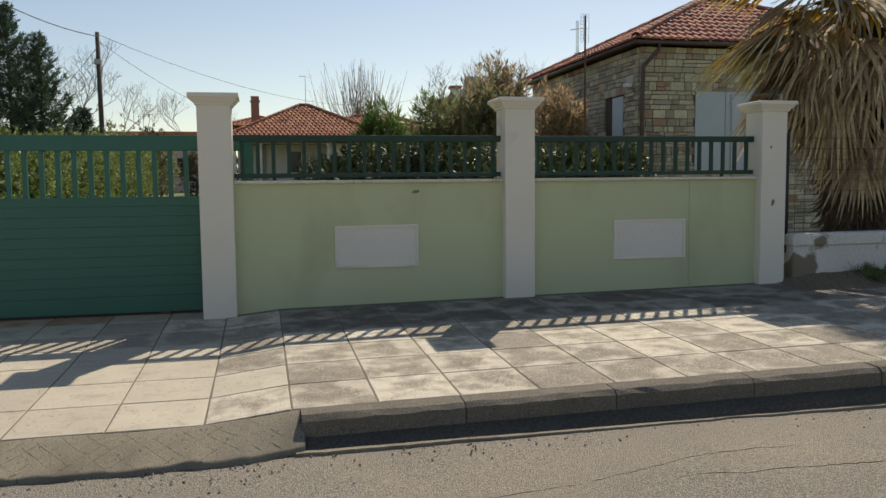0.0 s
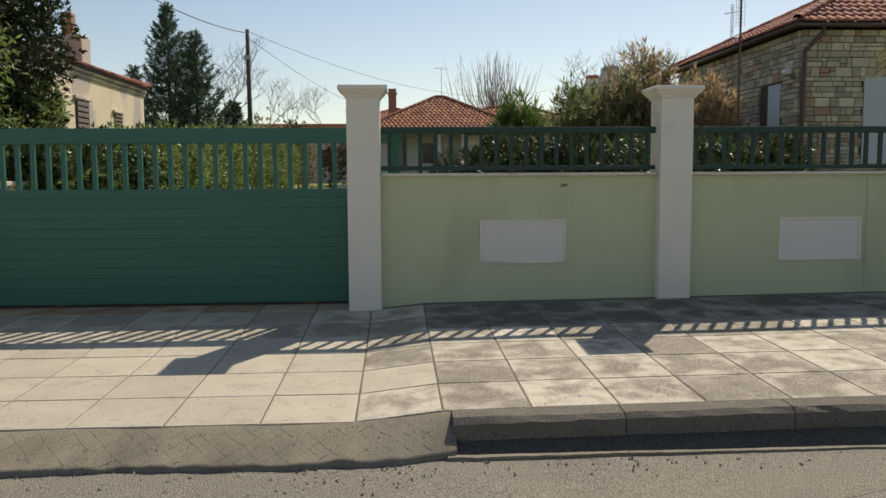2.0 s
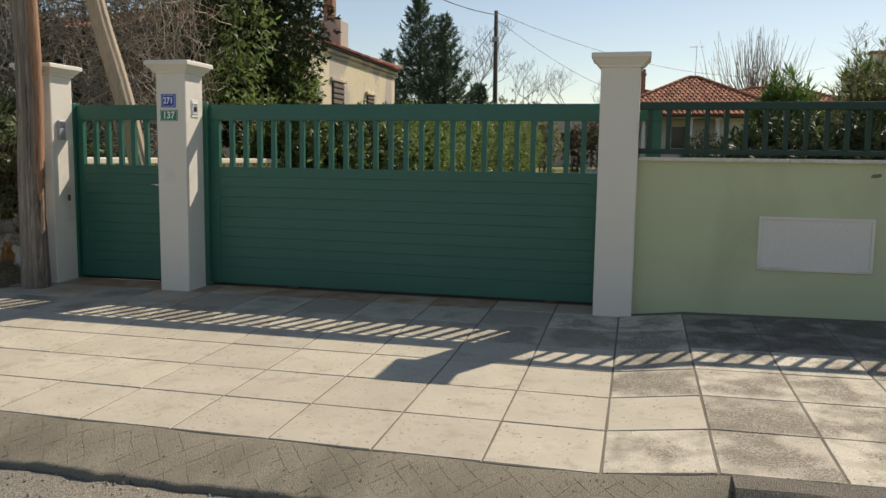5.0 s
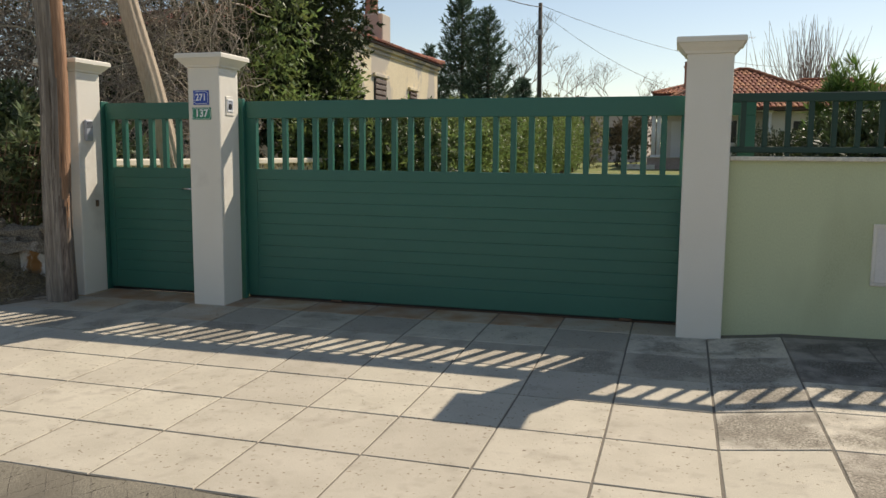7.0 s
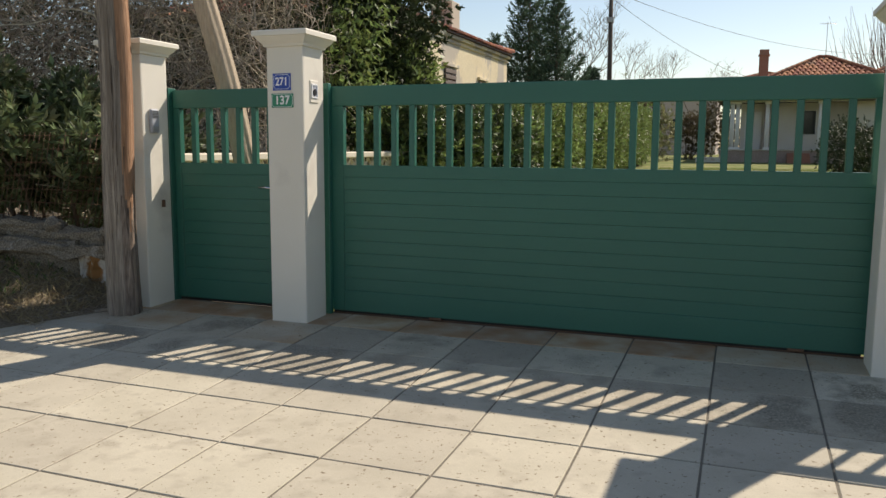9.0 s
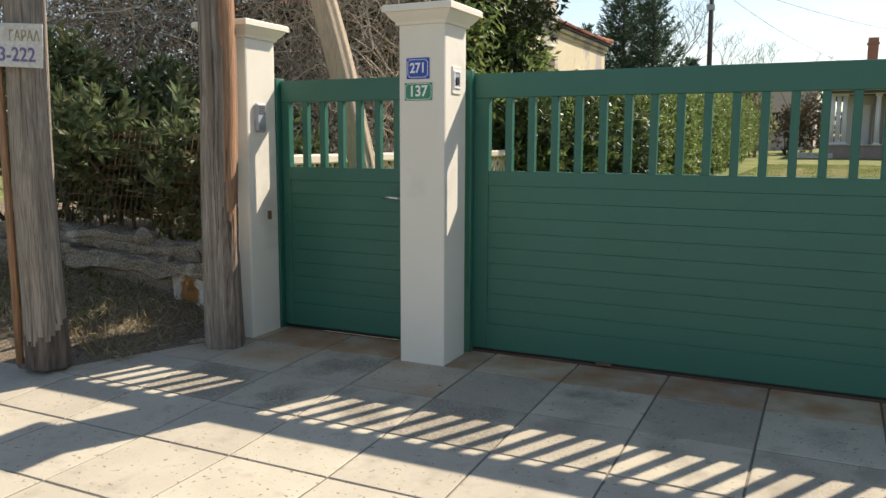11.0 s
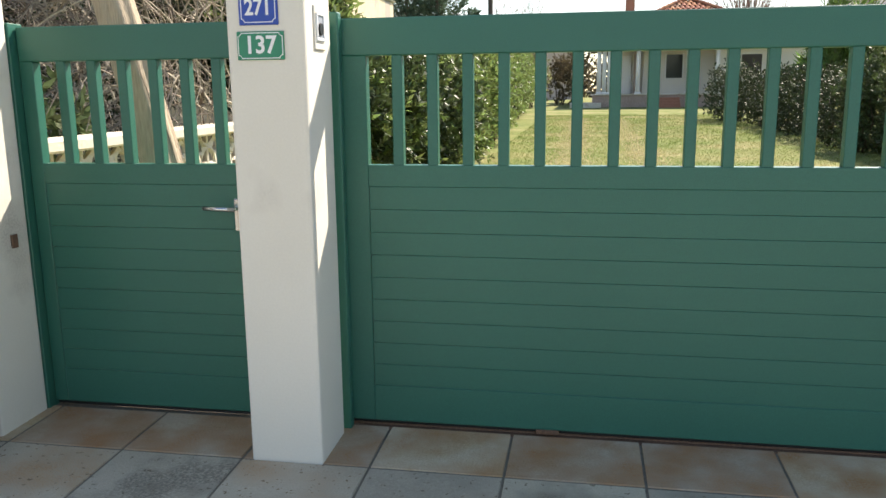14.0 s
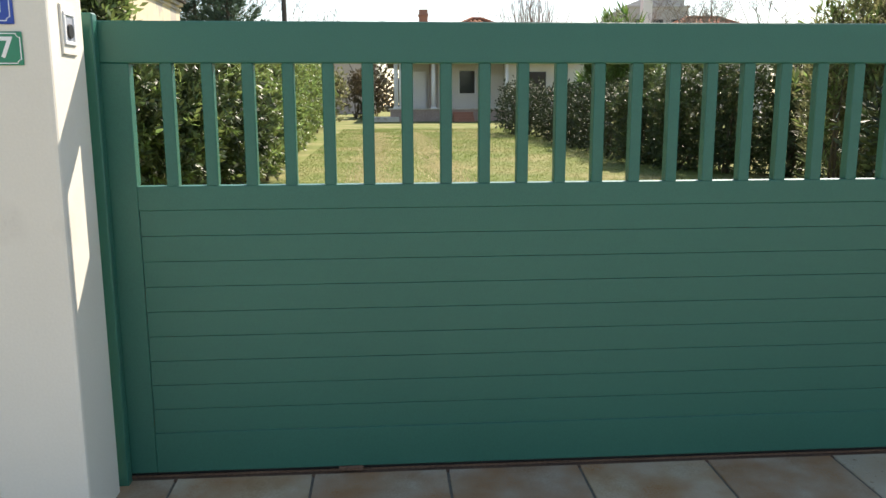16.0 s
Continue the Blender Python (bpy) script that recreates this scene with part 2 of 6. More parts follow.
M["leaf_rust"] = material("russet_winter_foliage", (0.10, 0.08, 0.05), (0.19, 0.145, 0.085), 0.5, 5, 0.8, 0.0, island=0.4, translucent=0.2, spec=0.1)
M["palm_dead"] = material("dead_palm_frond", (0.33, 0.245, 0.16), (0.70, 0.56, 0.40), 1.2, 20, 0.8, 0.0, island=0.5, translucent=0.3, spec=0.2)
M["palm_gold"] = material("yellowing_palm_frond", (0.34, 0.19, 0.03), (0.55, 0.36, 0.08), 1.5, 20, 0.7, 0.0, island=0.3, translucent=0.4, spec=0.25)
M["palm_green"] = material("olive_palm_frond", (0.15, 0.14, 0.045), (0.28, 0.23, 0.08), 1.5, 20, 0.6, 0.0, island=0.25, translucent=0.3, spec=0.3)
M["stone"] = material("grey_brown_stone", (0.34, 0.30, 0.215), (0.66, 0.58, 0.44), 2.5, 40, 0.85, 0.6, 0.3, random_mix=0.3, fine_mix=0.4, spec=0.25)
M["stone_joined"] = material("grey_brown_stonework", (0.34, 0.30, 0.215), (0.66, 0.58, 0.44), 2.5, 40, 0.85, 0.6, 0.3, island=0.3, fine_mix=0.4, spec=0.25)
M["stone_red"] = material("reddish_stone", (0.36, 0.20, 0.14), (0.46, 0.30, 0.22), 2.5, 30, 0.85, 0.5, 0.3, island=0.25, fine_mix=0.3, spec=0.25)
M["mortar"] = material("dark_mortar", (0.10, 0.09, 0.07), (0.16, 0.145, 0.115), 4, 50, 0.95, 0.4, spec=0.2)
M["roof_tile"] = material("terracotta_roof_tile", (0.30, 0.10, 0.055), (0.44, 0.18, 0.10), 1.2, 20, 0.85, 0.3, 0.3, island=0.25, fine_mix=0.3, spec=0.2, stain=(0.16, 0.11, 0.085), stain_scale=1.2, stain_amount=0.25)
M["roof_red"] = material("dark_red_roof_tile", (0.30, 0.10, 0.07), (0.47, 0.18, 0.125), 1.2, 20, 0.85, 0.3, 0.3, island=0.35, fine_mix=0.3, spec=0.2, stain=(0.20, 0.15, 0.12), stain_scale=1.5, stain_amount=0.3)
M["wood_dark"] = material("dark_stained_eave_wood", (0.06, 0.035, 0.025), (0.10, 0.06, 0.04), 3, 40, 0.7, 0.3)
M["gutter"] = material("brown_gutter_metal", (0.10, 0.065, 0.055), (0.14, 0.095, 0.08), 3, 60, 0.5, 0.1)
M["shutter"] = material("pale_blue_grey_shutter", (0.52, 0.58, 0.62), (0.60, 0.66, 0.70), 2, 60, 0.6, 0.1, fine_mix=0.1)
M["house_wall"] = material("off_white_house_render", (0.66, 0.61, 0.55), (0.74, 0.70, 0.63), 1.0, 40, 0.88, 0.2, fine_mix=0.1)
M["house_white"] = material("white_column_paint", (0.78, 0.76, 0.73), (0.82, 0.80, 0.77), 1.0, 40, 0.7, 0.1, fine_mix=0.06)
M["pink_stone"] = material("pinkish_porch_stone", (0.34, 0.25, 0.21), (0.44, 0.34, 0.29), 1.4, 12, 0.8, 0.3, fine_mix=0.3)
M["brick_step"] = material("red_brick_step", (0.33, 0.14, 0.09), (0.42, 0.20, 0.13), 3, 30, 0.8, 0.3)
M["yellow_wall"] = material("peeling_yellow_plaster", (0.70, 0.58, 0.38), (0.80, 0.69, 0.48), 0.7, 30, 0.9, 0.3, 0.25, fine_mix=0.2, stain=(0.50, 0.44, 0.36), stain_scale=0.9, stain_amount=0.5, stretch=(1, 1, 0.6), flake=1.0)
M["dark_glass"] = material("dark_window", (0.02, 0.025, 0.025), (0.03, 0.035, 0.035), 1, 20, 0.15, 0.0, fine_mix=0.05)
M["brown_wood"] = material("brown_shutter_wood", (0.16, 0.12, 0.10), (0.22, 0.17, 0.14), 3, 40, 0.7, 0.3)
M["brick"] = material("chimney_brick", (0.30, 0.15, 0.10), (0.38, 0.21, 0.15), 4, 30, 0.85, 0.4)
M["galv"] = material("galvanised_metal", (0.38, 0.38, 0.38), (0.48, 0.48, 0.47), 5, 60, 0.5, 0.1, metal=0.7)
M["rusty"] = material("rusty_metal", (0.10, 0.055, 0.036), (0.20, 0.115, 0.072), 5, 90, 0.85, 0.3)
M["chrome"] = material("brushed_chrome", (0.60, 0.60, 0.60), (0.66, 0.66, 0.66), 5, 60, 0.25, 0.03, metal=1.0, fine_mix=0.05)
M["grey_plastic"] = material("grey_intercom_plastic", (0.34, 0.36, 0.40), (0.40, 0.42, 0.46), 5, 90, 0.45, 0.03, fine_mix=0.05)
M["black_plastic"] = material("black_plastic", (0.02, 0.02, 0.02), (0.03, 0.03, 0.03), 5, 90, 0.5, 0.03, fine_mix=0.05)
M["cable"] = material("black_cable", (0.012, 0.012, 0.012), (0.02, 0.02, 0.02), 5, 90, 0.7, 0.0)
M["sign_blue"] = material("blue_enamel", (0.010, 0.055, 0.34), (0.014, 0.065, 0.38), 5, 90, 0.3, 0.02, fine_mix=0.05)
M["sign_green"] = material("green_enamel", (0.01, 0.20, 0.11), (0.015, 0.24, 0.135), 5, 90, 0.3, 0.02, fine_mix=0.05)
M["sign_white"] = material("white_enamel", (0.80, 0.80, 0.80), (0.84, 0.84, 0.84), 5, 90, 0.35, 0.02, fine_mix=0.04)
M["board_white"] = material("weathered_white_board", (0.52, 0.51, 0.47), (0.64, 0.63, 0.60), 6, 60, 0.8, 0.2, stain=(0.36, 0.33, 0.28), stain_scale=7, stain_amount=0.3)
M["ink_violet"] = material("faded_violet_ink", (0.14, 0.11, 0.25), (0.20, 0.17, 0.33), 6, 60, 0.8, 0.05)
M["ink_ochre"] = material("faded_ochre_ink", (0.32, 0.27, 0.14), (0.38, 0.33, 0.20), 6, 60, 0.8, 0.05)
M["concrete_old"] = material("old_rough_concrete", (0.125, 0.105, 0.078), (0.31, 0.265, 0.205), 7, 90, 0.92, 1.0, 0.25, fine_mix=0.6, grain=(0.40, 0.60), stain=(0.50, 0.47, 0.42), stain_scale=5, stain_amount=0.05, spec=0.2)
M["whitewash"] = material("peeling_whitewash", (0.64, 0.61, 0.56), (0.72, 0.70, 0.65), 3, 40, 0.9, 0.5, fine_mix=0.2, stain=(0.24, 0.20, 0.15), stain_scale=2.2, stain_amount=0.28, flake=1.0, spec=0.2)
M["whitewash_rusty"] = material("rust_streaked_whitewash", (0.56, 0.52, 0.46), (0.70, 0.67, 0.61), 3, 40, 0.9, 0.6, fine_mix=0.3, stain=(0.34, 0.17, 0.065), stain_scale=4.5, stain_amount=0.42, flake=1.0, spec=0.2)
M["breeze"] = material("cream_breeze_block", (0.62, 0.55, 0.44), (0.70, 0.64, 0.53), 3, 50, 0.9, 0.3, fine_mix=0.2, stain=(0.36, 0.29, 0.20), stain_scale=2, stain_amount=0.5)
M["far_building"] = material("far_pinkish_render", (0.46, 0.38, 0.34), (0.54, 0.46, 0.42), 0.4, 5, 0.9, 0.1, fine_mix=0.1)
M["far_grey"] = material("far_grey_render", (0.42, 0.41, 0.40), (0.50, 0.49, 0.47), 0.4, 5, 0.9, 0.1, fine_mix=0.1)


# ---- building blocks ----
def box(bm, x0, x1, y0, y1, z0, z1):
    v = [bm.verts.new(p) for p in ((x0, y0, z0), (x1, y0, z0), (x1, y1, z0), (x0, y1, z0), (x0, y0, z1), (x1, y0, z1), (x1, y1, z1), (x0, y1, z1))]
    for q in ((0, 3, 2, 1), (4, 5, 6, 7), (0, 1, 5, 4), (1, 2, 6, 5), (2, 3, 7, 6), (3, 0, 4, 7)):
        bm.faces.new([v[i] for i in q])


def part(name, bm, mat, parent=None, label="", bevel=0.0, smooth=False, segments=1):
    """One mesh object from a bmesh in world coordinates, under a thing or a part."""
    if bevel:
        bmesh.ops.bevel(bm, geom=list(bm.edges), offset=bevel, segments=segments, affect="EDGES", profile=0.6)
    me = bpy.data.meshes.new(name)
    bm.to_mesh(me)
    bm.free()
    me.materials.append(mat)
    if smooth:
        me.shade_smooth()
    return attach(new(name, me), parent, label)


def attach(ob, parent=None, label=""):
    if parent is not None:
        ob.parent = parent
        m = Matrix.Identity(4)
        p = parent
        while p is not None:
            m = p.matrix_basis @ p.matrix_parent_inverse @ m if p.parent else p.matrix_basis @ m
            p = p.parent
        ob.matrix_parent_inverse = m.inverted()
    if label:
        ob["label"] = label
    return ob


def block(name, x0, x1, y0, y1, z0, z1, mat, parent=None, label="", bevel=0.004):
    bm = bmesh.new()
    box(bm, x0, x1, y0, y1, z0, z1)
    return part(name, bm, mat, parent, label, bevel)


def thing(name, base, label, category, group="", kind=""):
    ob = new(name)
    ob.empty_display_size = 0.2
    ob.matrix_basis = Matrix.Translation(base)
    return tagged(ob, label, category, group, kind)


def raw(name, verts, faces, mat, parent=None, label="", smooth=False):
    me = bpy.data.meshes.new(name)
    me.from_pydata(verts, [], faces)
    me.materials.append(mat)
    if smooth:
        me.shade_smooth()
    return attach(new(name, me), parent, label)


class Tubes:
    """Gathers tapered tubes along polylines into one mesh."""

    def __init__(self):
        self.v, self.f = [], []

    def add(self, pts, r0, r1, sides=3, wobble=0.0):
        pts = [Vector(p) for p in pts]
        start = len(self.v)
        k = len(pts)
        for i, p in enumerate(pts):
            d = (pts[min(i + 1, k - 1)] - pts[max(i - 1, 0)]).normalized()
            side = d.cross(Vector((0.31, 0.22, 0.92)))
            if side.length < 0.05:
                side = d.cross(Vector((1, 0, 0)))
            side.normalize()
            up = side.cross(d)
            r = r0 + (r1 - r0) * i / max(1, k - 1)
            for s in range(sides):
                a = 2 * math.pi * s / sides
                w = 1 + wobble * (random.random() - 0.5)
                self.v.append(p + (side * math.cos(a) + up * math.sin(a)) * r * w)
        for i in range(k - 1):
            for s in range(sides):
                a, b = start + i * sides + s, start + i * sides + (s + 1) % sides
                self.f.append((a, b, b + sides, a + sides))
        self.f.append(tuple(start + (k - 1) * sides + s for s in range(sides)))
        self.f.append(tuple(start + s for s in reversed(range(sides))))

    def make(self, name, mat, parent=None, label="", smooth=True):
        return raw(name, [tuple(p) for p in self.v], self.f, mat, parent, label, smooth)


rng = np.random.default_rng(11)


def unit(a):
    return a / np.maximum(1e-6, np.linalg.norm(a, axis=1, keepdims=True))


def leaf_mesh(name, pts, dirs, length, width, mat, parent=None, label="", jitter=0.35, facing=None):
    """One mesh of folded lance-shaped leaves that grow from pts along dirs."""
    n = len(pts)
    size = 1 + jitter * (rng.random((n, 1)) * 2 - 1)
    d = unit(dirs)
    side = unit(np.cross(d, rng.normal(size=(n, 3)) if facing is None else facing + 0.3 * rng.normal(size=(n, 3))))
    up = np.cross(side, d)
    ln, wd = length * size, width * size
    a, c = pts, pts + d * ln
    mid = pts + d * ln * 0.45
    b, e = mid + side * wd * 0.5 + up * wd * 0.18, mid - side * wd * 0.5 + up * wd * 0.18
    v = np.stack([a, b, c, e], 1).reshape(-1, 3)
    me = bpy.data.meshes.new(name)
    me.vertices.add(4 * n)
    me.vertices.foreach_set("co", v.ravel().astype(np.float32))
    me.loops.add(4 * n)
    me.loops.foreach_set("vertex_index", np.arange(4 * n, dtype=np.int32))
    me.polygons.add(n)
    me.polygons.foreach_set("loop_start", np.arange(0, 4 * n, 4, dtype=np.int32))
    me.update(calc_edges=True)
    me.materials.append(mat)
    return attach(new(name, me), parent, label)


def blob_points(blobs, n, inner=0.55, rough=0.22):
    """Points and outward ways in the outer shell of a union of ellipsoids (x, y, z, rx, ry, rz), denser outside, with clumps."""
    w = np.array([b[3] * b[4] + b[4] * b[5] + b[3] * b[5] for b in blobs])
    pick = rng.choice(len(blobs), n, p=w / w.sum())
    bl = np.array(blobs)[pick]
    d = unit(rng.normal(size=(n, 3)))
    clump = np.sin(d[:, 0] * 7 + bl[:, 0] * 3) * np.sin(d[:, 1] * 8 + bl[:, 1] * 5) * np.sin(d[:, 2] * 7 + bl[:, 2])
    r = inner + (1.0 - inner) * np.sqrt(rng.random(n)) + rough * clump + 0.08 * rng.normal(size=n)
    p = bl[:, :3] + d * r[:, None] * bl[:, 3:6]
    return p, d


def shoots(blobs, n, inner, rough, up, per=13, twig=0.13):
    """Leaves set in whorls along short shoots that stand out of a union of ellipsoids: points, ways and the shoots' own ways."""
    p, d = blob_points(blobs, max(1, n // per), inner, rough)
    axis = unit(d * 0.75 + np.array([0, 0, up]) + rng.normal(size=p.shape) * 0.35)
    p, axis = np.repeat(p, per, 0), np.repeat(axis, per, 0)
    s = rng.random((len(p), 1))
    perp = unit(np.cross(axis, rng.normal(size=p.shape)))
    return p - axis * twig * (1 - s), axis * (0.25 + 0.95 * s) + perp * (1.0 - 0.5 * s), axis


# ---- ground, road, pavement ----
def lawn_z(y):
    return 0.0084 * max(0.0, y)


ROW_Y = (0.35, 0.0, -0.465, -0.93, -1.395, -1.89, -2.385, -2.88)
LOW_Z = (0.006, -0.002, -0.020, -0.042, -0.066, -0.076, -0.087, -0.100)
HIGH_Z = (0.060, 0.045, 0.027, 0.009, -0.009, -0.021, -0.034, -0.047)


def pave_z(x, y):
    """Height of the pavement: a lowered crossing before the gate, rising to the kerb beyond it."""
    low = float(np.interp(-y, [-v for v in ROW_Y], LOW_Z))
    high = float(np.interp(-y, [-v for v in ROW_Y], HIGH_Z)) + 0.011 * max(0.0, x - 0.67)
    k = min(1.0, max(0.0, (x - 0.19) / 0.48))
    return low * (1 - k) + high * k


FRONT = -2.885
ROAD_Z = -0.20


def build_ground():
    xs = [-600, -200, -80, -40, -20, -12, -8, -6, -5.2, -4, -2, 0, 2, 4, 6, 8, 12, 20, 40, 80, 200, 600]
    ys = [-600, -100, -40, -14, -10, -3.4, -1.5, 0.2, 0.36, 1, 2, 4, 6, 8, 10, 12, 15, 20, 25, 30, 40, 50, 70, 100, 200, 600]
    verts, faces = [], []
    for y in ys:
        for x in xs:
            verts.append((x, y, -0.32 if y < 0.3 else lawn_z(min(y, 70)) - 0.02))
    k = len(xs)
    for j in range(len(ys) - 1):
        for i in range(k - 1):
            a = j * k + i
            faces.append((a, a + 1, a + 1 + k, a + k))
    tagged(raw("ground", verts, faces, M["lawn"]), "short patchy green and straw-coloured lawn and ground", "ground", kind="structure")


build_ground()


def ramp_foot(x):
    k = max(0.0, (x - 0.17) / 0.55)
    return -3.265 + 0.012 * math.sin(x * 5.1) + 0.008 * math.sin(x * 13.7) + 0.020 * noise.noise((x * 6.0, 3.0, 0.0)) + 0.012 * noise.noise((x * 21.0, 9.0, 0.0)) + 0.12 * k * k


def build_road():
    verts, faces = [], []
    xs = np.linspace(-40, 40, 161)
    for x in xs:
        edge = ramp_foot(x) + 0.001 if x < 0.62 else -3.16
        for y, z in ((edge, ROAD_Z - 0.004), (-3.7, ROAD_Z), (-5.5, ROAD_Z + 0.01), (-8.0, ROAD_Z + 0.02), (-14.0, ROAD_Z - 0.02)):
            verts.append((x, y, z + 0.004 * math.sin(x * 1.7 + y)))
    for i in range(len(xs) - 1):
        for j in range(4):
            a = i * 5 + j
            faces.append((a, a + 1, a + 6, a + 5))
    tagged(raw("road", verts, [f[::-1] for f in faces], M["asphalt"], smooth=True), "worn grey asphalt road with dusty edges", "road", kind="structure")


build_road()

# far side of the road, behind the walker
far_side = thing("wall_south", (0, -14, -0.2), "plain wall closing the far side of the road", "wall", kind="structure")
block("wall_panel", -40, 40, -14.3, -14.0, -0.32, 0.9, M["concrete_old"], far_side, bevel=0)

GAP = 0.010
LINES = [-5.22 - 0.4925 * k for k in range(8, 0, -1)] + [0.1975 - 0.4925 * k for k in range(11, 0, -1)] + [0.1975, 0.655] + [0.655 + 0.4705 * k for k in range(1, 22)]


def build_pavement():
    pav = thing("pavement", (0, -1.5, 0), "cream square concrete paving tiles with dark joints", "pavement", kind="structure")
    # bed with the joints' surface
    xs = [-9.2, -6.6, -5.6, -4, -2, -1, 0.19, 0.67, 2, 3, 4, 6, 8, 12]
    ys = [0.42, *ROW_Y[1:]]
    verts = [(x, y, pave_z(x, y) - 0.0045) for y in ys for x in xs]
    k = len(xs)
    faces = [(j * k + i, (j + 1) * k + i, (j + 1) * k + i + 1, j * k + i + 1) for j in range(len(ys) - 1) for i in range(k - 1)]
    raw("bed", verts, faces, M["grout"], pav)

    def tile_mesh(name, w, d, mat):
        bm = bmesh.new()
        box(bm, -w / 2, w / 2, -d / 2, d / 2, -0.03, 0)
        top = [e for e in bm.edges if all(v.co.z > -0.001 for v in e.verts)]
        bmesh.ops.bevel(bm, geom=top, offset=0.003, segments=1, affect="EDGES")
        me = bpy.data.meshes.new(name)
        bm.to_mesh(me)
        bm.free()
        me.materials.append(mat)
        return me

    meshes = {}

    def mesh_for(key, w, d):
        k = (key, round(w, 3), round(d, 3))
        if k not in meshes:
            meshes[k] = tile_mesh("paving_tile", w - GAP, d - GAP, M[key])
        return meshes[k]

    random.seed(5)
    for xa, xb in zip(LINES, LINES[1:]):
        xc = (xa + xb) / 2
        for j in range(len(ROW_Y) - 1):
            yb, yf = ROW_Y[j], ROW_Y[j + 1]
            yc = (yb + yf) / 2
            if j == 0:
                if xc > 0.0 or xc < -5.0:
                    continue
                key = "tile_rust_edge" if xc < -0.6 else "tile_rust"
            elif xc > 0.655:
                key = "tile_dark" if j <= 2 else "tile_worn"
            elif (j == 1 and -4.3 < xc < -3.75) or (j == 2 and -4.7 < xc < -3.0) or (j == 2 and -0.8 < xc < 0.19):
                key = "tile_moss_patch"
            elif j == 1 and xc > -5.2:
                key = "tile_rust" if xc < -3.4 else "tile_grey" if xc < -0.3 else "tile_worn"
            elif j == 2 and -4.8 < xc < -0.3:
                key = "tile_grey"
            elif xc > 0.19:
                key = "tile_clean" if j == 5 else "tile_worn"
            else:
                key = "tile_clean"
            zl, zr = pave_z(xa + 0.01, yc), pave_z(xb - 0.01, yc)
            zf, zb = pave_z(xc, yf), pave_z(xc, yb)
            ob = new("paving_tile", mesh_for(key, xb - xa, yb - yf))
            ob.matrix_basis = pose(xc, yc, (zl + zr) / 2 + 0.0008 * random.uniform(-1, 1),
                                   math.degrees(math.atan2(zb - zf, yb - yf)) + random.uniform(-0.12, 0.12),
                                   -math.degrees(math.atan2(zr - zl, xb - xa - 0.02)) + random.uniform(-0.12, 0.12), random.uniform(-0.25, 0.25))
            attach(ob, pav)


def build_kerb():
    kerb = thing("kerb", (4, -3.1, -0.2), "dark weathered concrete kerb stones with chipped edges", "kerb", kind="structure")
    random.seed(8)
    x = 0.70
    while x < 12:
        w = 0.885
        x1 = x + w - 0.006
        bm = bmesh.new()
        za, zb = pave_z(x, FRONT) + 0.003, pave_z(x1, FRONT) + 0.003
        prof = [(FRONT - 0.002, 0.0), (FRONT - 0.125, -0.005), (FRONT - 0.158, -0.030), (FRONT - 0.170, -0.20), (FRONT - 0.002, -0.24)]
        cuts = 9
        rows = []
        for c in range(cuts + 1):
            t = c / cuts
            xx, zz = x + (x1 - x) * t, za + (zb - za) * t
            r = []
            for q, (py, pz) in enumerate(prof):
                j = 0.005 if q in (1, 2) else 0.0
                r.append(bm.verts.new((xx, py + random.uniform(-j, j), zz + pz + random.uniform(-j, j))))
            rows.append(r)
        for c in range(cuts):
            for q in range(5):
                bm.faces.new((rows[c][q], rows[c][(q + 1) % 5], rows[c + 1][(q + 1) % 5], rows[c + 1][q]))
        bm.faces.new(rows[0][::-1])
        bm.faces.new(rows[-1])
        bmesh.ops.recalc_face_normals(bm, faces=list(bm.faces))
        part("kerb_stone", bm, M["kerb"], kerb)
        x += w
    # gutter strip at the foot of the kerb, much darker than the road
    bm = bmesh.new()
    box(bm, 0.6, 12, -3.165, -3.04, -0.3, ROAD_Z - 0.004)
    for q in bm.verts:
        if q.co.y > -3.1 and q.co.z > -0.25:
            q.co.z += 0.05 + 0.011 * (q.co.x - 0.6)
    part("gutter_strip", bm, M["road_dark"], kerb, "dark sloping gutter strip")
    # ragged pale lip where the road surface ends
    xs = np.arange(0.66, 12.0, 0.03)
    top, low = [], []
    for x in xs:
        a = 0.010 * noise.noise((x * 4.0, 1.0, 0.0)) + 0.006 * noise.noise((x * 17.0, 2.0, 0.0))
        b = 0.014 * noise.noise((x * 3.0, 5.0, 0.0)) + 0.007 * noise.noise((x * 19.0, 7.0, 0.0))
        top.append((x, -3.160 + a, b))
    verts = [q for x, y, b in top for q in ((x, y + 0.004, ROAD_Z - 0.03), (x, y, ROAD_Z + 0.010), (x, y - 0.034 + b, ROAD_Z + 0.010), (x, y - 0.040 + b, ROAD_Z - 0.03))]
    faces = [(4 * i + q, 4 * i + q + 1, 4 * i + q + 5, 4 * i + q + 4) for i in range(len(top) - 1) for q in range(3)]
    raw("gutter_lip", verts, [f[::-1] for f in faces], M["ramp"], kerb, "thin pale concrete edge of the road")


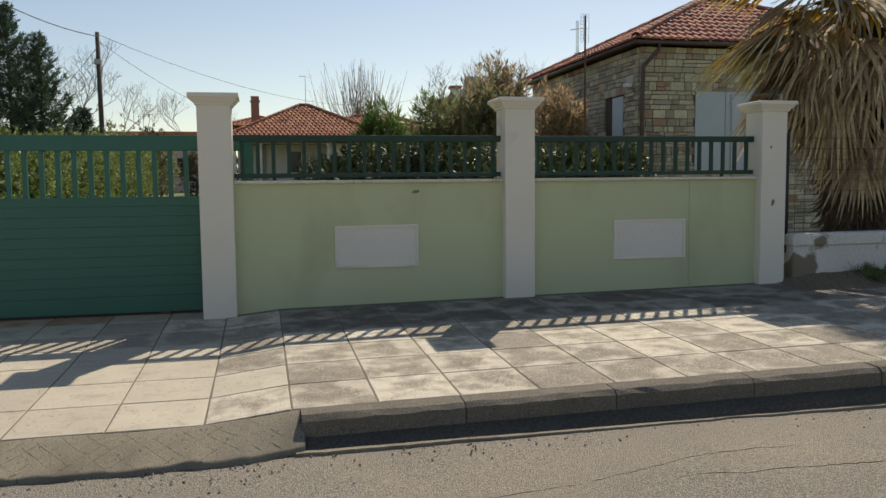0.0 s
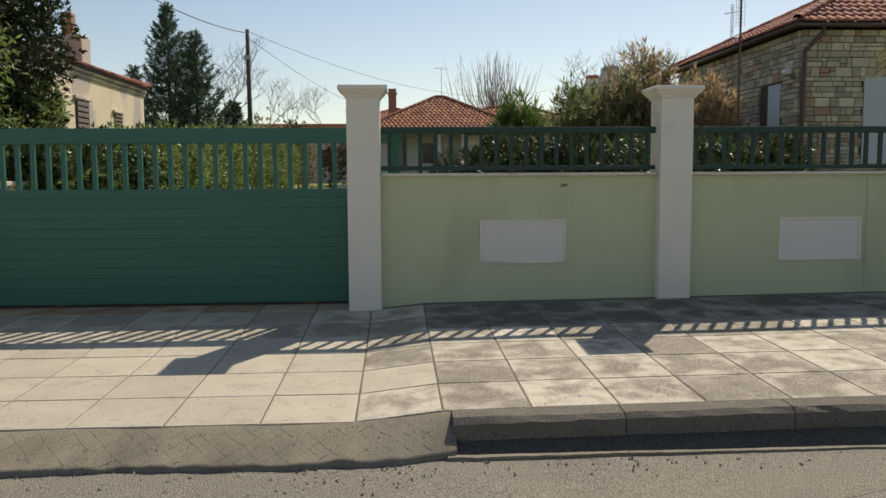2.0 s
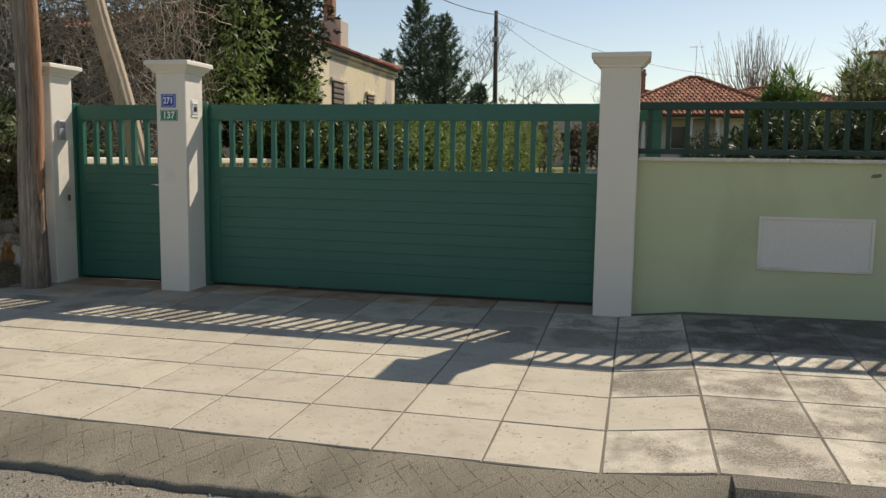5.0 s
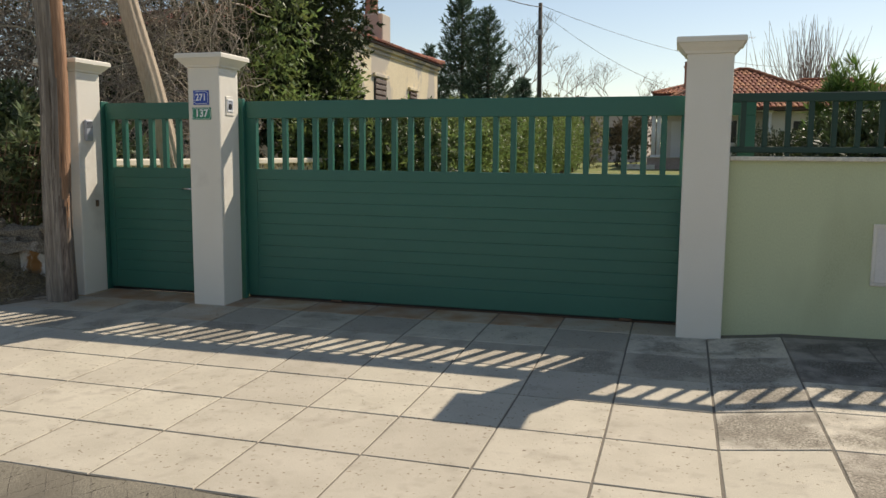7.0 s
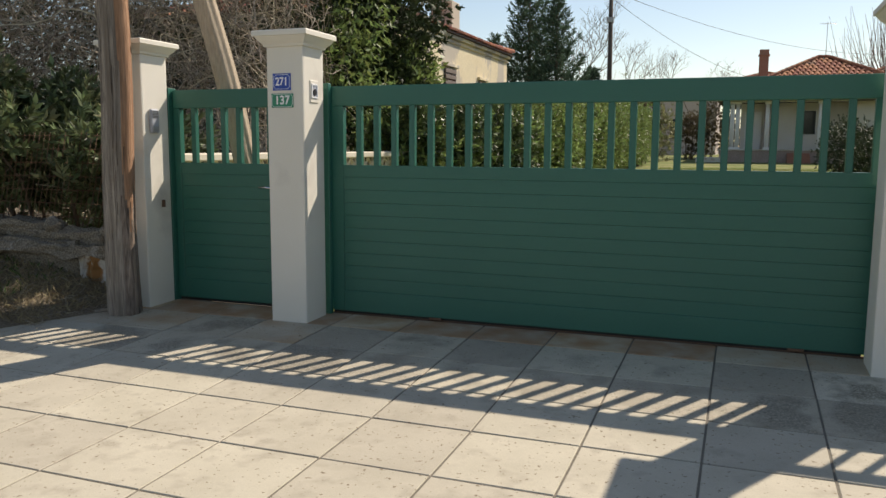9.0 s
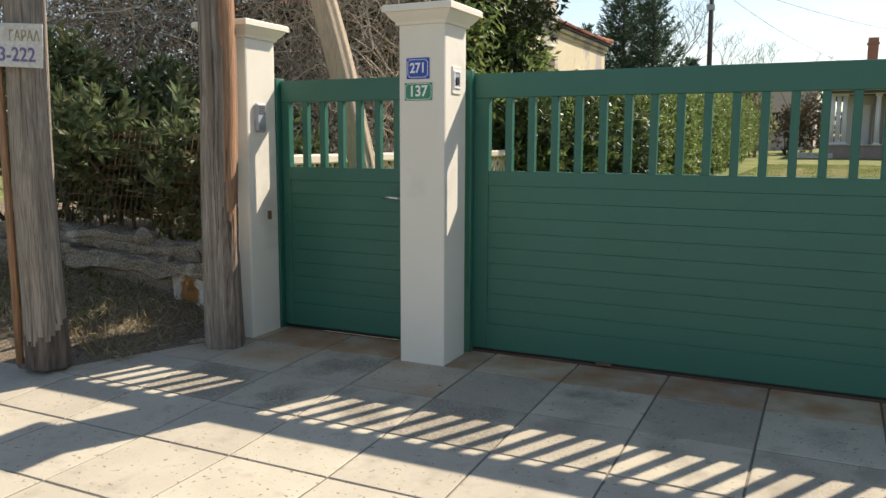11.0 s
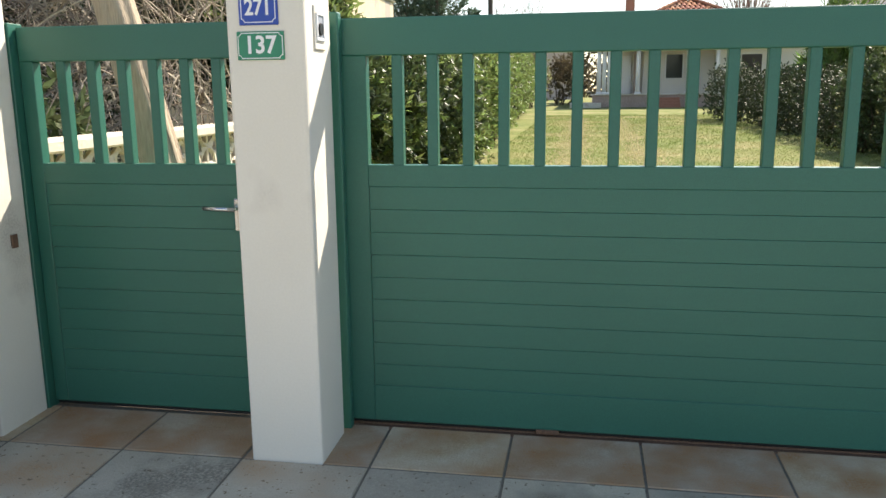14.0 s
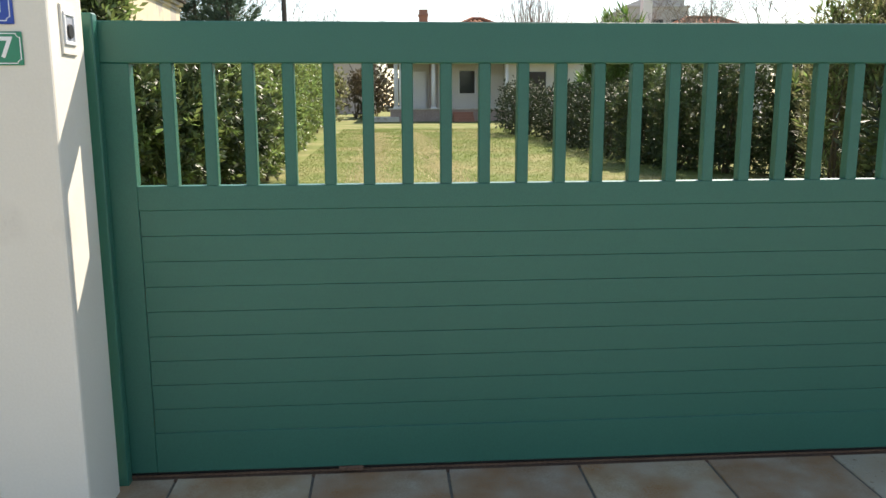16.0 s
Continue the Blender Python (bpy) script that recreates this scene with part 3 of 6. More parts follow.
def build_ramp():
    ramp_ob = thing("driveway_ramp", (-2.5, -3.2, -0.18), "sloped grey concrete ramp scored with crossing lines", "ramp", kind="structure")
    xs = np.concatenate([np.arange(-9.5, -4.6, 0.07), np.arange(-4.6, 0.16, 0.022), np.arange(0.17, 0.73, 0.045)])

    def surf(x, s):
        top = pave_z(min(x, 0.66), FRONT) - 0.004
        foot = ramp_foot(x)
        z = top + (ROAD_Z + 0.020 + 0.012 * noise.noise((x * 9.0, 4.0, 1.0)) - top) * (s ** 1.25) + 0.003 * math.sin(x * 9 + s * 7)
        return x, FRONT + (foot - FRONT) * s, z

    steps = (0.0, 0.1, 0.2, 0.35, 0.5, 0.65, 0.8, 0.92, 1.0)
    verts, faces = [], []
    for x in xs:
        verts += [surf(x, s) for s in steps] + [(x, ramp_foot(x), -0.3)]
    n = len(steps) + 1
    for i in range(len(xs) - 1):
        for j in range(n - 1):
            a = i * n + j
            faces.append((a, a + 1, a + n + 1, a + n))
    raw("slope", verts, faces, M["ramp"], ramp_ob, smooth=True)
    random.seed(3)
    for lean in (1, -1):
        x = -7.8
        while x < 0.5:
            pts = []
            for s in np.linspace(0.03, 0.93, 7):
                xx = x + lean * 0.30 * s
                if xx > 0.62:
                    break
                q = surf(xx + random.uniform(-0.005, 0.005), s)
                pts.append((q[0], q[1], q[2] - 0.0004))
            if len(pts) > 2:
                tb = Tubes()
                tb.add(pts, 0.0016, 0.0010, 4)
                tb.make("score_line", M["kerb"], ramp_ob)
            x += random.choice((0.09, 0.13, 0.17))


build_kerb()
build_ramp()


def road_crack(pts, r, seed):
    """A ragged crack that runs along the road surface."""
    tb = Tubes()
    line = []
    for a, b in zip(pts, pts[1:]):
        for k in range(12):
            x, y = a[0] + (b[0] - a[0]) * k / 12, a[1] + (b[1] - a[1]) * k / 12
            y += 0.03 * noise.noise((x * 5.0, seed, 0.0)) + 0.015 * noise.noise((x * 22.0, seed, 3.0))
            line.append((x, y, float(np.interp(-y, (3.2, 3.7, 5.5), (ROAD_Z - 0.004, ROAD_Z, ROAD_Z + 0.01))) + 0.004 * math.sin(x * 1.7 + y) - r * 0.3))
    tb.add(line, r, r * 0.6, 5, 0.8)
    tagged(tb.make("road_crack", M["road_dark"], None), "thin ragged crack in the worn asphalt", "crack", kind="structure")


road_crack(((0.6, -4.05), (1.79, -3.905), (2.0, -3.87), (2.66, -3.68), (3.2, -3.68)), 0.004, 1.0)
road_crack(((2.36, -3.93), (3.0, -3.97), (3.5, -4.0)), 0.003, 2.0)


def gravel():
    """Small loose stones along the foot of the ramp and the gutter."""
    random.seed(91)
    v, f = [], []
    for k in range(620):
        if k % 3:
            x = random.uniform(-4.5, 0.6)
            y = ramp_foot(x) - abs(random.gauss(0.0, 0.16)) - 0.01
        else:
            x = random.uniform(0.6, 5.0)
            y = -3.19 - abs(random.gauss(0.0, 0.14))
        r = random.choice((0.003, 0.004, 0.006, 0.009))
        z = float(np.interp(-y, (3.2, 3.7), (ROAD_Z - 0.004, ROAD_Z))) + r * 0.4
        st = len(v)
        for d in ((1, 0, 0), (0, 1, 0), (-1, 0, 0), (0, -1, 0), (0, 0, 1), (0, 0, -1)):
            v.append(tuple(q + e * r * random.uniform(0.6, 1.3) for q, e in zip((x, y, z), d)))
        for i in range(4):
            f.append((st + i, st + (i + 1) % 4, st + 4))
            f.append((st + (i + 1) % 4, st + i, st + 5))
    tagged(raw("gravel", v, f, M["pebble"]), "loose grit and small stones along the road edge", "gravel", kind="stuff")


gravel()


# ---- boundary: pillars, walls, railings, gates ----
def gate_pillar(x0, x1, y0, y1, z0, label):
    p = thing("gate_pillar", ((x0 + x1) / 2, (y0 + y1) / 2, z0), label, "pillar", "boundary pillars")
    zt = 1.95
    bm = bmesh.new()
    box(bm, x0, x1, y0, y1, z0 - 0.05, zt - 0.10)
    part("shaft", bm, M["plaster_white"], p, bevel=0.012, segments=2)
    bm = bmesh.new()
    rings = []
    for off, z in ((0.0, zt - 0.104), (0.012, zt - 0.10), (0.016, zt - 0.086), (0.036, zt - 0.066), (0.052, zt - 0.045), (0.055, zt - 0.038), (0.068, zt - 0.036), (0.068, zt - 0.008), (0.060, zt)):
        rings.append([bm.verts.new(q) for q in ((x0 - off, y0 - off, z), (x1 + off, y0 - off, z), (x1 + off, y1 + off, z), (x0 - off, y1 + off, z))])
    for a, b in zip(rings, rings[1:]):
        for i in range(4):
            bm.faces.new((a[i], a[(i + 1) % 4], b[(i + 1) % 4], b[i]))
    bm.faces.new(rings[-1])
    bm.faces.new(rings[0][::-1])
    part("cap", bm, M["plaster_white"], p)
    return p


gate_pillar(-5.06, -4.775, 0.03, 0.31, -0.01, "white plastered gate pillar with moulded cap and intercom")
gate_pillar(-3.70, -3.424, 0.0, 0.275, 0.0, "white plastered gate pillar carrying two house number signs")
gate_pillar(0.0, 0.288, 0.0, 0.285, 0.0, "white plastered gate pillar with a moulded cap")
gate_pillar(2.757, 3.052, 0.0, 0.29, 0.05, "white plastered wall pillar with a moulded cap")
p_end = gate_pillar(5.465, 5.75, 0.0, 0.29, 0.09, "white plastered end pillar with chipped paint")


def chip(name, x, y, z, w, h, mat, parent, label, seed):
    """A flat irregular flake of bare render on a wall face that looks south."""
    random.seed(seed)
    bm = bmesh.new()
    pts = []
    for k in range(14):
        a = 2 * math.pi * k / 14
        r = random.uniform(0.65, 1.0)
        pts.append(bm.verts.new((x + math.cos(a) * w * r + 0.35 * w * math.sin(a), y, z + math.sin(a) * h * r)))
    bm.faces.new(pts)
    ret = bmesh.ops.extrude_face_region(bm, geom=list(bm.faces))
    for g in ret["geom"]:
        if isinstance(g, bmesh.types.BMVert):
            g.co.y -= 0.003
    bmesh.ops.recalc_face_normals(bm, faces=list(bm.faces))
    part(name, bm, mat, parent, label)


chip("paint_chip", 5.60, 0.001, 0.93, 0.020, 0.045, M["concrete_old"], p_end, "grey chip in the paint", 2)
chip("paint_chip", 5.57, 0.001, 1.49, 0.012, 0.022, M["rusty"], p_end, "small rusty chip", 4)


def boundary_wall(name, x0, x1, zg, px0, px1, label):
    w = thing(name, ((x0 + x1) / 2, 0.15, zg), label, "wall", kind="structure")
    bm = bmesh.new()
    box(bm, x0 - 0.02, x1 + 0.02, 0.10, 0.25, zg - 0.1, 1.17)
    part("wall_face", bm, M["plaster_green"], w)
    x = x0 + 0.002
    while x < x1 - 0.05:
        e = min(x1 - 0.002, x + 1.05)
        block("coping", x, e - 0.004, 0.055, 0.275, 1.17, 1.198, M["coping"], w, bevel=0.005)
        x = e
    # plaque: a recessed panel in a raised frame
    z0, z1, b = 0.390, 0.782, 0.022
    block("plaque_panel", px0 + b, px1 - b, 0.094, 0.11, z0 + b, z1 - b, M["plaque"], w, "blank grey-white plaque", 0.002)
    for a in ((px0, px1, z1 - b, z1), (px0, px1, z0, z0 + b), (px0, px0 + b, z0 + b, z1 - b), (px1 - b, px1, z0 + b, z1 - b)):
        block("plaque_frame", a[0], a[1], 0.082, 0.105, a[2], a[3], M["plaster_white"], w, bevel=0.003)
    return w


w1 = boundary_wall("wall_1", 0.288, 2.757, 0.03, 1.164, 1.937, "pale green plastered boundary wall with a blank plaque")
w2 = boundary_wall("wall_2", 3.052, 5.465, 0.06, 3.90, 4.672, "pale green plastered boundary wall with a faint vertical crack")
chip("plaster_chip", 1.92, 0.102, 1.085, 0.042, 0.020, M["ramp"], w1, "hook-shaped chip in the plaster", 9)
tb = Tubes()
tb.add([(4.72 + 0.006 * math.sin(k * 2.2), 0.0995, 0.1 + k * 0.0535) for k in range(21)], 0.0016, 0.0016, 4)
tb.make("crack", M["concrete_old"], w2, "thin vertical crack")


def railing(x0, x1, first, n, label):
    r = thing("railing", ((x0 + x1) / 2, 0.15, 1.198), label, "railing", "wall railings")
    y0, y1 = 0.135, 0.175
    block("top_rail", x0, x1, y0 - 0.006, y1 + 0.006, 1.548, 1.605, M["rail_paint"], r, bevel=0.004)
    block("bottom_rail", x0, x1, y0 - 0.003, y1 + 0.003, 1.222, 1.262, M["rail_paint"], r, bevel=0.004)
    step = (x1 - x0 - 2 * first) / (n - 1)
    for k in range(n):
        xc = x0 + first + step * k
        block("bar", xc - 0.017, xc + 0.017, y0 + 0.005, y1 - 0.005, 1.26, 1.55, M["rail_paint"], r, bevel=0.003)
    for xc in (x0 + 0.35, x1 - 0.35):
        block("foot", xc - 0.015, xc + 0.015, y0 + 0.008, y1 - 0.008, 1.196, 1.224, M["rail_paint"], r, bevel=0.002)


railing(0.292, 2.753, 0.075, 18, "dark green metal railing on the green wall")
railing(3.056, 5.461, 0.075, 18, "dark green metal railing on the cracked wall")

GY0, GY1 = 0.352, 0.402


def gate_leaf(g, x0, x1, stile, first, last_x, right_stile):
    """Frame, horizontal planks and upright bars of one gate leaf."""
    zt, wt, wb, pt, pb, z0 = 1.610, 1.474, 1.066, 0.984, 0.179, 0.028
    gp = M["green_paint"]
    block("stile", x0, x0 + stile, GY0, GY1, z0, wt, gp, g, bevel=0.003)
    block("stile", x1 - right_stile, x1, GY0, GY1, z0, wt, gp, g, bevel=0.003)
    block("top_rail", x0, x1, GY0 - 0.002, GY1 + 0.002, wt, zt, gp, g, bevel=0.004)
    block("middle_rail", x0 + stile, x1 - right_stile, GY0, GY1, pt, wb, gp, g, bevel=0.0015)
    block("bottom_rail", x0 + stile, x1 - right_stile, GY0, GY1, z0, pb, gp, g, bevel=0.003)
    n = 9
    h = (pt - pb) / n
    for k in range(n):
        block("plank", x0 + stile + 0.002, x1 - right_stile - 0.002, GY0 + 0.003, GY1 - 0.003, pb + k * h + 0.0006, pb + (k + 1) * h - 0.0006, gp, g, bevel=0.0009)
    x = first
    while x < last_x:
        block("bar", x, x + 0.04, GY0 + 0.004, GY1 - 0.004, wb - 0.002, wt + 0.002, gp, g, bevel=0.003)
        x += 0.1333


sliding = thing("sliding_gate", (-1.5, 0.36, 0.0), "dark green metal sliding driveway gate, closed", "gate")
gate_leaf(sliding, -3.425, 0.46, 0.108, -3.219, 0.30, 0.11)
block("guide_post", -3.45, -3.405, 0.305, 0.348, 0.0, 1.63, M["green_paint"], sliding, bevel=0.004)
# added black strip: stands for the shaded gap and stops sun leaking under
block("ground_seal", -3.42, 0.0, 0.378, 0.390, 0.004, 0.029, M["black_plastic"], sliding, bevel=0.002)
for xw in (-2.62, -0.35):
    block("wheel_cover", xw - 0.045, xw + 0.045, 0.344, 0.36, 0.012, 0.030, M["rusty"], sliding, bevel=0.003)
track = thing("gate_track", (-1.6, 0.375, 0.0), "rusty steel floor track under the gate", "track")
block("base_strip", -3.42, 0.2, 0.33, 0.42, -0.03, 0.004, M["rusty"], track, bevel=0.003)
block("guide_rail", -3.42, 0.2, 0.366, 0.374, 0.003, 0.012, M["rusty"], track, "worn steel guide rail", 0.002)

walk_gate = thing("garden_gate", (-4.2, 0.36, 0.0), "dark green metal garden gate with lever handle, closed", "gate")
gate_leaf(walk_gate, -4.765, -3.62, 0.06, -4.605, -3.72, 0.075)
block("hinge_post", -4.80, -4.769, 0.312, 0.40, 0.0, 1.625, M["green_paint"], walk_gate, bevel=0.003)
# same added strip below the garden gate, blocking light up to the hinge
block("ground_seal", -4.80, -3.62, 0.378, 0.390, 0.004, 0.029, M["black_plastic"], walk_gate, bevel=0.002)
tb = Tubes()
tb.add([(-3.852, 0.352, 0.895), (-3.852, 0.29, 0.895)], 0.009, 0.009, 8)
tb.add([(-3.845, 0.288, 0.895), (-3.91, 0.284, 0.896), (-3.975, 0.288, 0.898)], 0.010, 0.009, 8)
tb.make("handle", M["chrome"], walk_gate, "chrome lever handle")
block("lock_plate", -3.872, -3.832, 0.342, 0.354, 0.80, 0.93, M["chrome"], walk_gate, "chrome lock plate", 0.003)


def text_part(words, size, m, mat, parent, bold=0.012, label="", extrude=0.0008, squeeze=1.0):
    cu = bpy.data.curves.new("words", "FONT")
    cu.body, cu.size, cu.align_x, cu.align_y = words, size, "CENTER", "CENTER"
    cu.offset, cu.extrude, cu.resolution_u = bold * size, extrude, 4
    tmp = bpy.data.objects.new("words", cu)
    scene.collection.objects.link(tmp)
    bpy.context.view_layer.update()
    me = bpy.data.meshes.new_from_object(tmp.evaluated_get(bpy.context.evaluated_depsgraph_get()))
    bpy.data.objects.remove(tmp)
    me.transform(m @ Matrix.Diagonal((squeeze, 1, 1, 1)))
    me.materials.clear()
    me.materials.append(mat)
    return attach(new("number", me), parent, label)


def number_sign(x0, x1, z0, z1, y, mat, digits, label, inset, height, squeeze):
    s = thing("house_number_sign", ((x0 + x1) / 2, y, z0), label, "sign", "house numbers")
    block("plate", x0, x1, y - 0.006, y - 0.001, z0, z1, mat, s, bevel=0.002)
    i, t, yy = inset, 0.0028, y - 0.0068
    for a in ((x0 + i + 0.012, x1 - i - 0.012, z1 - i - t, z1 - i), (x0 + i + 0.012, x1 - i - 0.012, z0 + i, z0 + i + t), (x0 + i, x0 + i + t, z0 + i + 0.012, z1 - i - 0.012), (x1 - i - t, x1 - i, z0 + i + 0.012, z1 - i - 0.012)):
        block("border_line", a[0], a[1], yy, yy + 0.002, a[2], a[3], M["sign_white"], s, bevel=0)
    for cx, cz in ((x0 + i, z0 + i), (x1 - i, z0 + i), (x1 - i, z1 - i), (x0 + i, z1 - i)):
        sx, sz = (1 if cx < (x0 + x1) / 2 else -1), (1 if cz < (z0 + z1) / 2 else -1)
        tb = Tubes()
        tb.add([(cx + sx * 0.0125 * math.cos(a), yy + 0.001, cz + sz * 0.0125 * math.sin(a)) for a in np.linspace(0, math.pi / 2, 5)], 0.0015, 0.0015, 4)
        tb.make("border_corner", M["sign_white"], s)
    text_part(digits, (z1 - z0) * height, pose((x0 + x1) / 2, y - 0.0068, (z0 + z1) / 2, 90), M["sign_white"], s, 0.022, squeeze=squeeze)


number_sign(-3.651, -3.513, 1.563, 1.674, 0.0, M["sign_blue"], "271", "blue enamel house number sign reading 271", 0.008, 0.66, 0.86)
number_sign(-3.663, -3.496, 1.450, 1.543, 0.0, M["sign_green"], "137", "green enamel house number sign reading 137", 0.004, 0.86, 0.95)

# intercom on the side of the end gate pillar
ic = thing("intercom", (-4.768, 0.13, 1.28), "grey plastic door intercom with speaker slots", "intercom")
block("housing", -4.776, -4.748, 0.095, 0.185, 1.285, 1.462, M["grey_plastic"], ic, bevel=0.010)
for k in range(5):
    block("speaker_slot", -4.7495, -4.746, 0.108, 0.172, 1.395 + k * 0.011, 1.400 + k * 0.011, M["black_plastic"], ic, bevel=0)
block("button_panel", -4.7495, -4.745, 0.108, 0.172, 1.30, 1.335, M["galv"], ic, bevel=0.001)

# key switch on the inner side of the number pillar
ks = thing("key_switch", (-3.42, 0.14, 1.50), "white flush key switch plate with a round lock", "switch")
block("plate", -3.426, -3.418, 0.085, 0.195, 1.485, 1.635, M["plaster_white"], ks, bevel=0.004)
for q in ((0.098, 0.182, 1.600, 1.612), (0.098, 0.182, 1.515, 1.527), (0.098, 0.110, 1.527, 1.600), (0.170, 0.182, 1.527, 1.600)):
    block("raised_rim", -3.420, -3.413, q[0], q[1], q[2], q[3], M["sign_white"], ks, bevel=0.002)
block("recess", -3.4185, -3.4165, 0.110, 0.170, 1.527, 1.600, M["grey_plastic"], ks, bevel=0)
bm = bmesh.new()
bmesh.ops.create_cone(bm, cap_ends=True, segments=20, radius1=0.024, radius2=0.020, depth=0.010, matrix=Matrix.Translation((-3.4155, 0.14, 1.556)) @ Matrix.Rotation(math.pi / 2, 4, "Y"))
part("lock_cylinder", bm, M["black_plastic"], ks)
# small box on the end gate pillar's corner, a rusty bolt hole
tagged(block("latch_plate", -4.774, -4.766, 0.20, 0.235, 0.735, 0.79, M["rusty"], None, bevel=0.002), "small rusty latch plate on a pillar", "plate")


# ---- timber poles ----
def timber_pole(name, base, top, r0, r1, label, skins, seed):
    p = thing(name, base, label, "pole", "timber poles")
    random.seed(seed)
    a, b = Vector(base), Vector(top)
    n = 260
    sides = 52
    lobes = [(random.uniform(0, 6.28), random.uniform(0.02, 0.045), k) for k in (2, 3, 5, 7, 9)]
    verts = []
    d = (b - a).normalized()
    sx = d.cross(Vector((0, 1, 0))).normalized()
    sy = sx.cross(d)
    for i in range(n + 1):
        t = i / n
        c = a + (b - a) * t + sx * 0.010 * math.sin(t * 17 + seed) + sy * 0.008 * math.sin(t * 23 + 2 * seed)
        flare = 1 + 0.10 * math.exp(-t * 22)
        for s in range(sides):
            ang = 2 * math.pi * s / sides
            w = 1 + sum(m * math.sin(k * ang + ph + t * 1.5) for ph, m, k in lobes)
            w += 0.02 * noise.noise((math.cos(ang) * 4, math.sin(ang) * 4 + seed, t * 9))
            verts.append(c + (sx * math.cos(ang) + sy * math.sin(ang)) * (r0 + (r1 - r0) * t) * flare * w)
    groups = {}
    for i in range(n):
        for s in range(sides):
            q = (i * sides + s, i * sides + (s + 1) % sides, (i + 1) * sides + (s + 1) % sides, (i + 1) * sides + s)
            key = skins((i + 0.5) / n * (b - a).length, 2 * math.pi * (s + 0.5) / sides)
            groups.setdefault(key, []).append(q)
    groups[list(groups)[-1]].append(tuple(n * sides + s for s in range(sides)))
    for key, fs in groups.items():
        used = sorted({i for f in fs for i in f})
        idx = {o: k for k, o in enumerate(used)}
        nm = {"wood": "shaft", "wood_pale": "shaft", "wood_brown": "bare_strip", "wood_char": "tarred_base", "wood_patch": "dark_patch"}[key]
        raw(nm, [tuple(verts[o]) for o in used], [tuple(idx[o] for o in f) for f in fs], M[key], p, smooth=True)
    for k in range(24):
        ang, h0 = random.uniform(0, 6.28), random.uniform(0.002, 0.22)
        tb = Tubes()
        pts = []
        for q in range(7):
            t = h0 + q * random.uniform(0.012, 0.03)
            aa = ang + 0.05 * math.sin(q * 1.7)
            c = a + (b - a) * t + sx * 0.010 * math.sin(t * 17 + seed) + sy * 0.008 * math.sin(t * 23 + 2 * seed)
            w = 1 + sum(m * math.sin(kk * aa + ph + t * 1.5) for ph, m, kk in lobes)
            pts.append(c + (sx * math.cos(aa) + sy * math.sin(aa)) * ((r0 + (r1 - r0) * t) * (1 + 0.10 * math.exp(-t * 22)) * w - 0.001))
        tb.add(pts, random.uniform(0.002, 0.004), 0.0008, 4)
        tb.make("crack", M["wood_char"], p)
    return p


def near_skin(h, a):
    # the side towards the gate has lost its grey skin
    n1 = noise.noise((math.cos(a) * 2.5, math.sin(a) * 2.5, h * 1.6))
    n2 = noise.noise((math.cos(a) * 9, math.sin(a) * 9, h * 2.2))
    face = math.cos(a - math.radians(168))
    if face > 0.62 + 0.07 * n1:
        return "wood_patch" if h < 0.78 + 0.35 * n1 + 0.15 * n2 else "wood_brown"
    return "wood"


def far_skin(h, a):
    n1 = noise.noise((math.cos(a) * 2, math.sin(a) * 2, 4.0))
    return "wood_char" if h < 0.24 + 0.10 * n1 + 0.08 * math.sin(a) else "wood"


timber_pole("utility_pole", (-4.83, -0.165, -0.02), (-4.83, -0.165, 7.5), 0.108, 0.085, "weathered grey timber utility pole beside the garden gate", near_skin, 1)
pole2 = timber_pole("utility_pole", (-5.45, -0.93, -0.02), (-5.43, -0.92, 7.0), 0.108, 0.085, "weathered timber utility pole with a nailed white board", far_skin, 4)
tb = Tubes()
tb.add([(-5.545, -1.02, 0.0), (-5.548, -1.022, 1.2), (-5.55, -1.02, 3.5)], 0.022, 0.022, 8)
tb.make("conduit", M["wood_brown"], pole2, "rusty orange cable conduit")
timber_pole("prop_pole", (-4.20, 0.90, 0.0), (-5.50, 0.72, 5.2), 0.098, 0.078, "leaning pale timber prop pole inside the fence", lambda h, a: "wood_pale", 6)

board = thing("notice_board", (-5.33, -1.045, 1.6), "weathered white board nailed to a pole, faded lettering", "sign")
mb = pose(-5.375, -1.062, 1.715, 90, 0, 14) @ pose(0, 0, 0, 0, 0, -3)
bm = bmesh.new()
box(bm, -0.18, 0.18, -0.11, 0.11, -0.004, 0.004)
bm.transform(mb)
part("board", bm, M["board_white"], board, bevel=0.002)
text_part("\u0393\u0391\u03a1\u0391\u039b", 0.075, mb @ pose(0.075, 0.045, 0.0055), M["ink_ochre"], board, 0.01, "faded ochre letters", squeeze=0.75)
text_part("3-222", 0.10, mb @ pose(0.03, -0.05, 0.0055), M["ink_violet"], board, 0.015, "faded violet digits", squeeze=0.95)


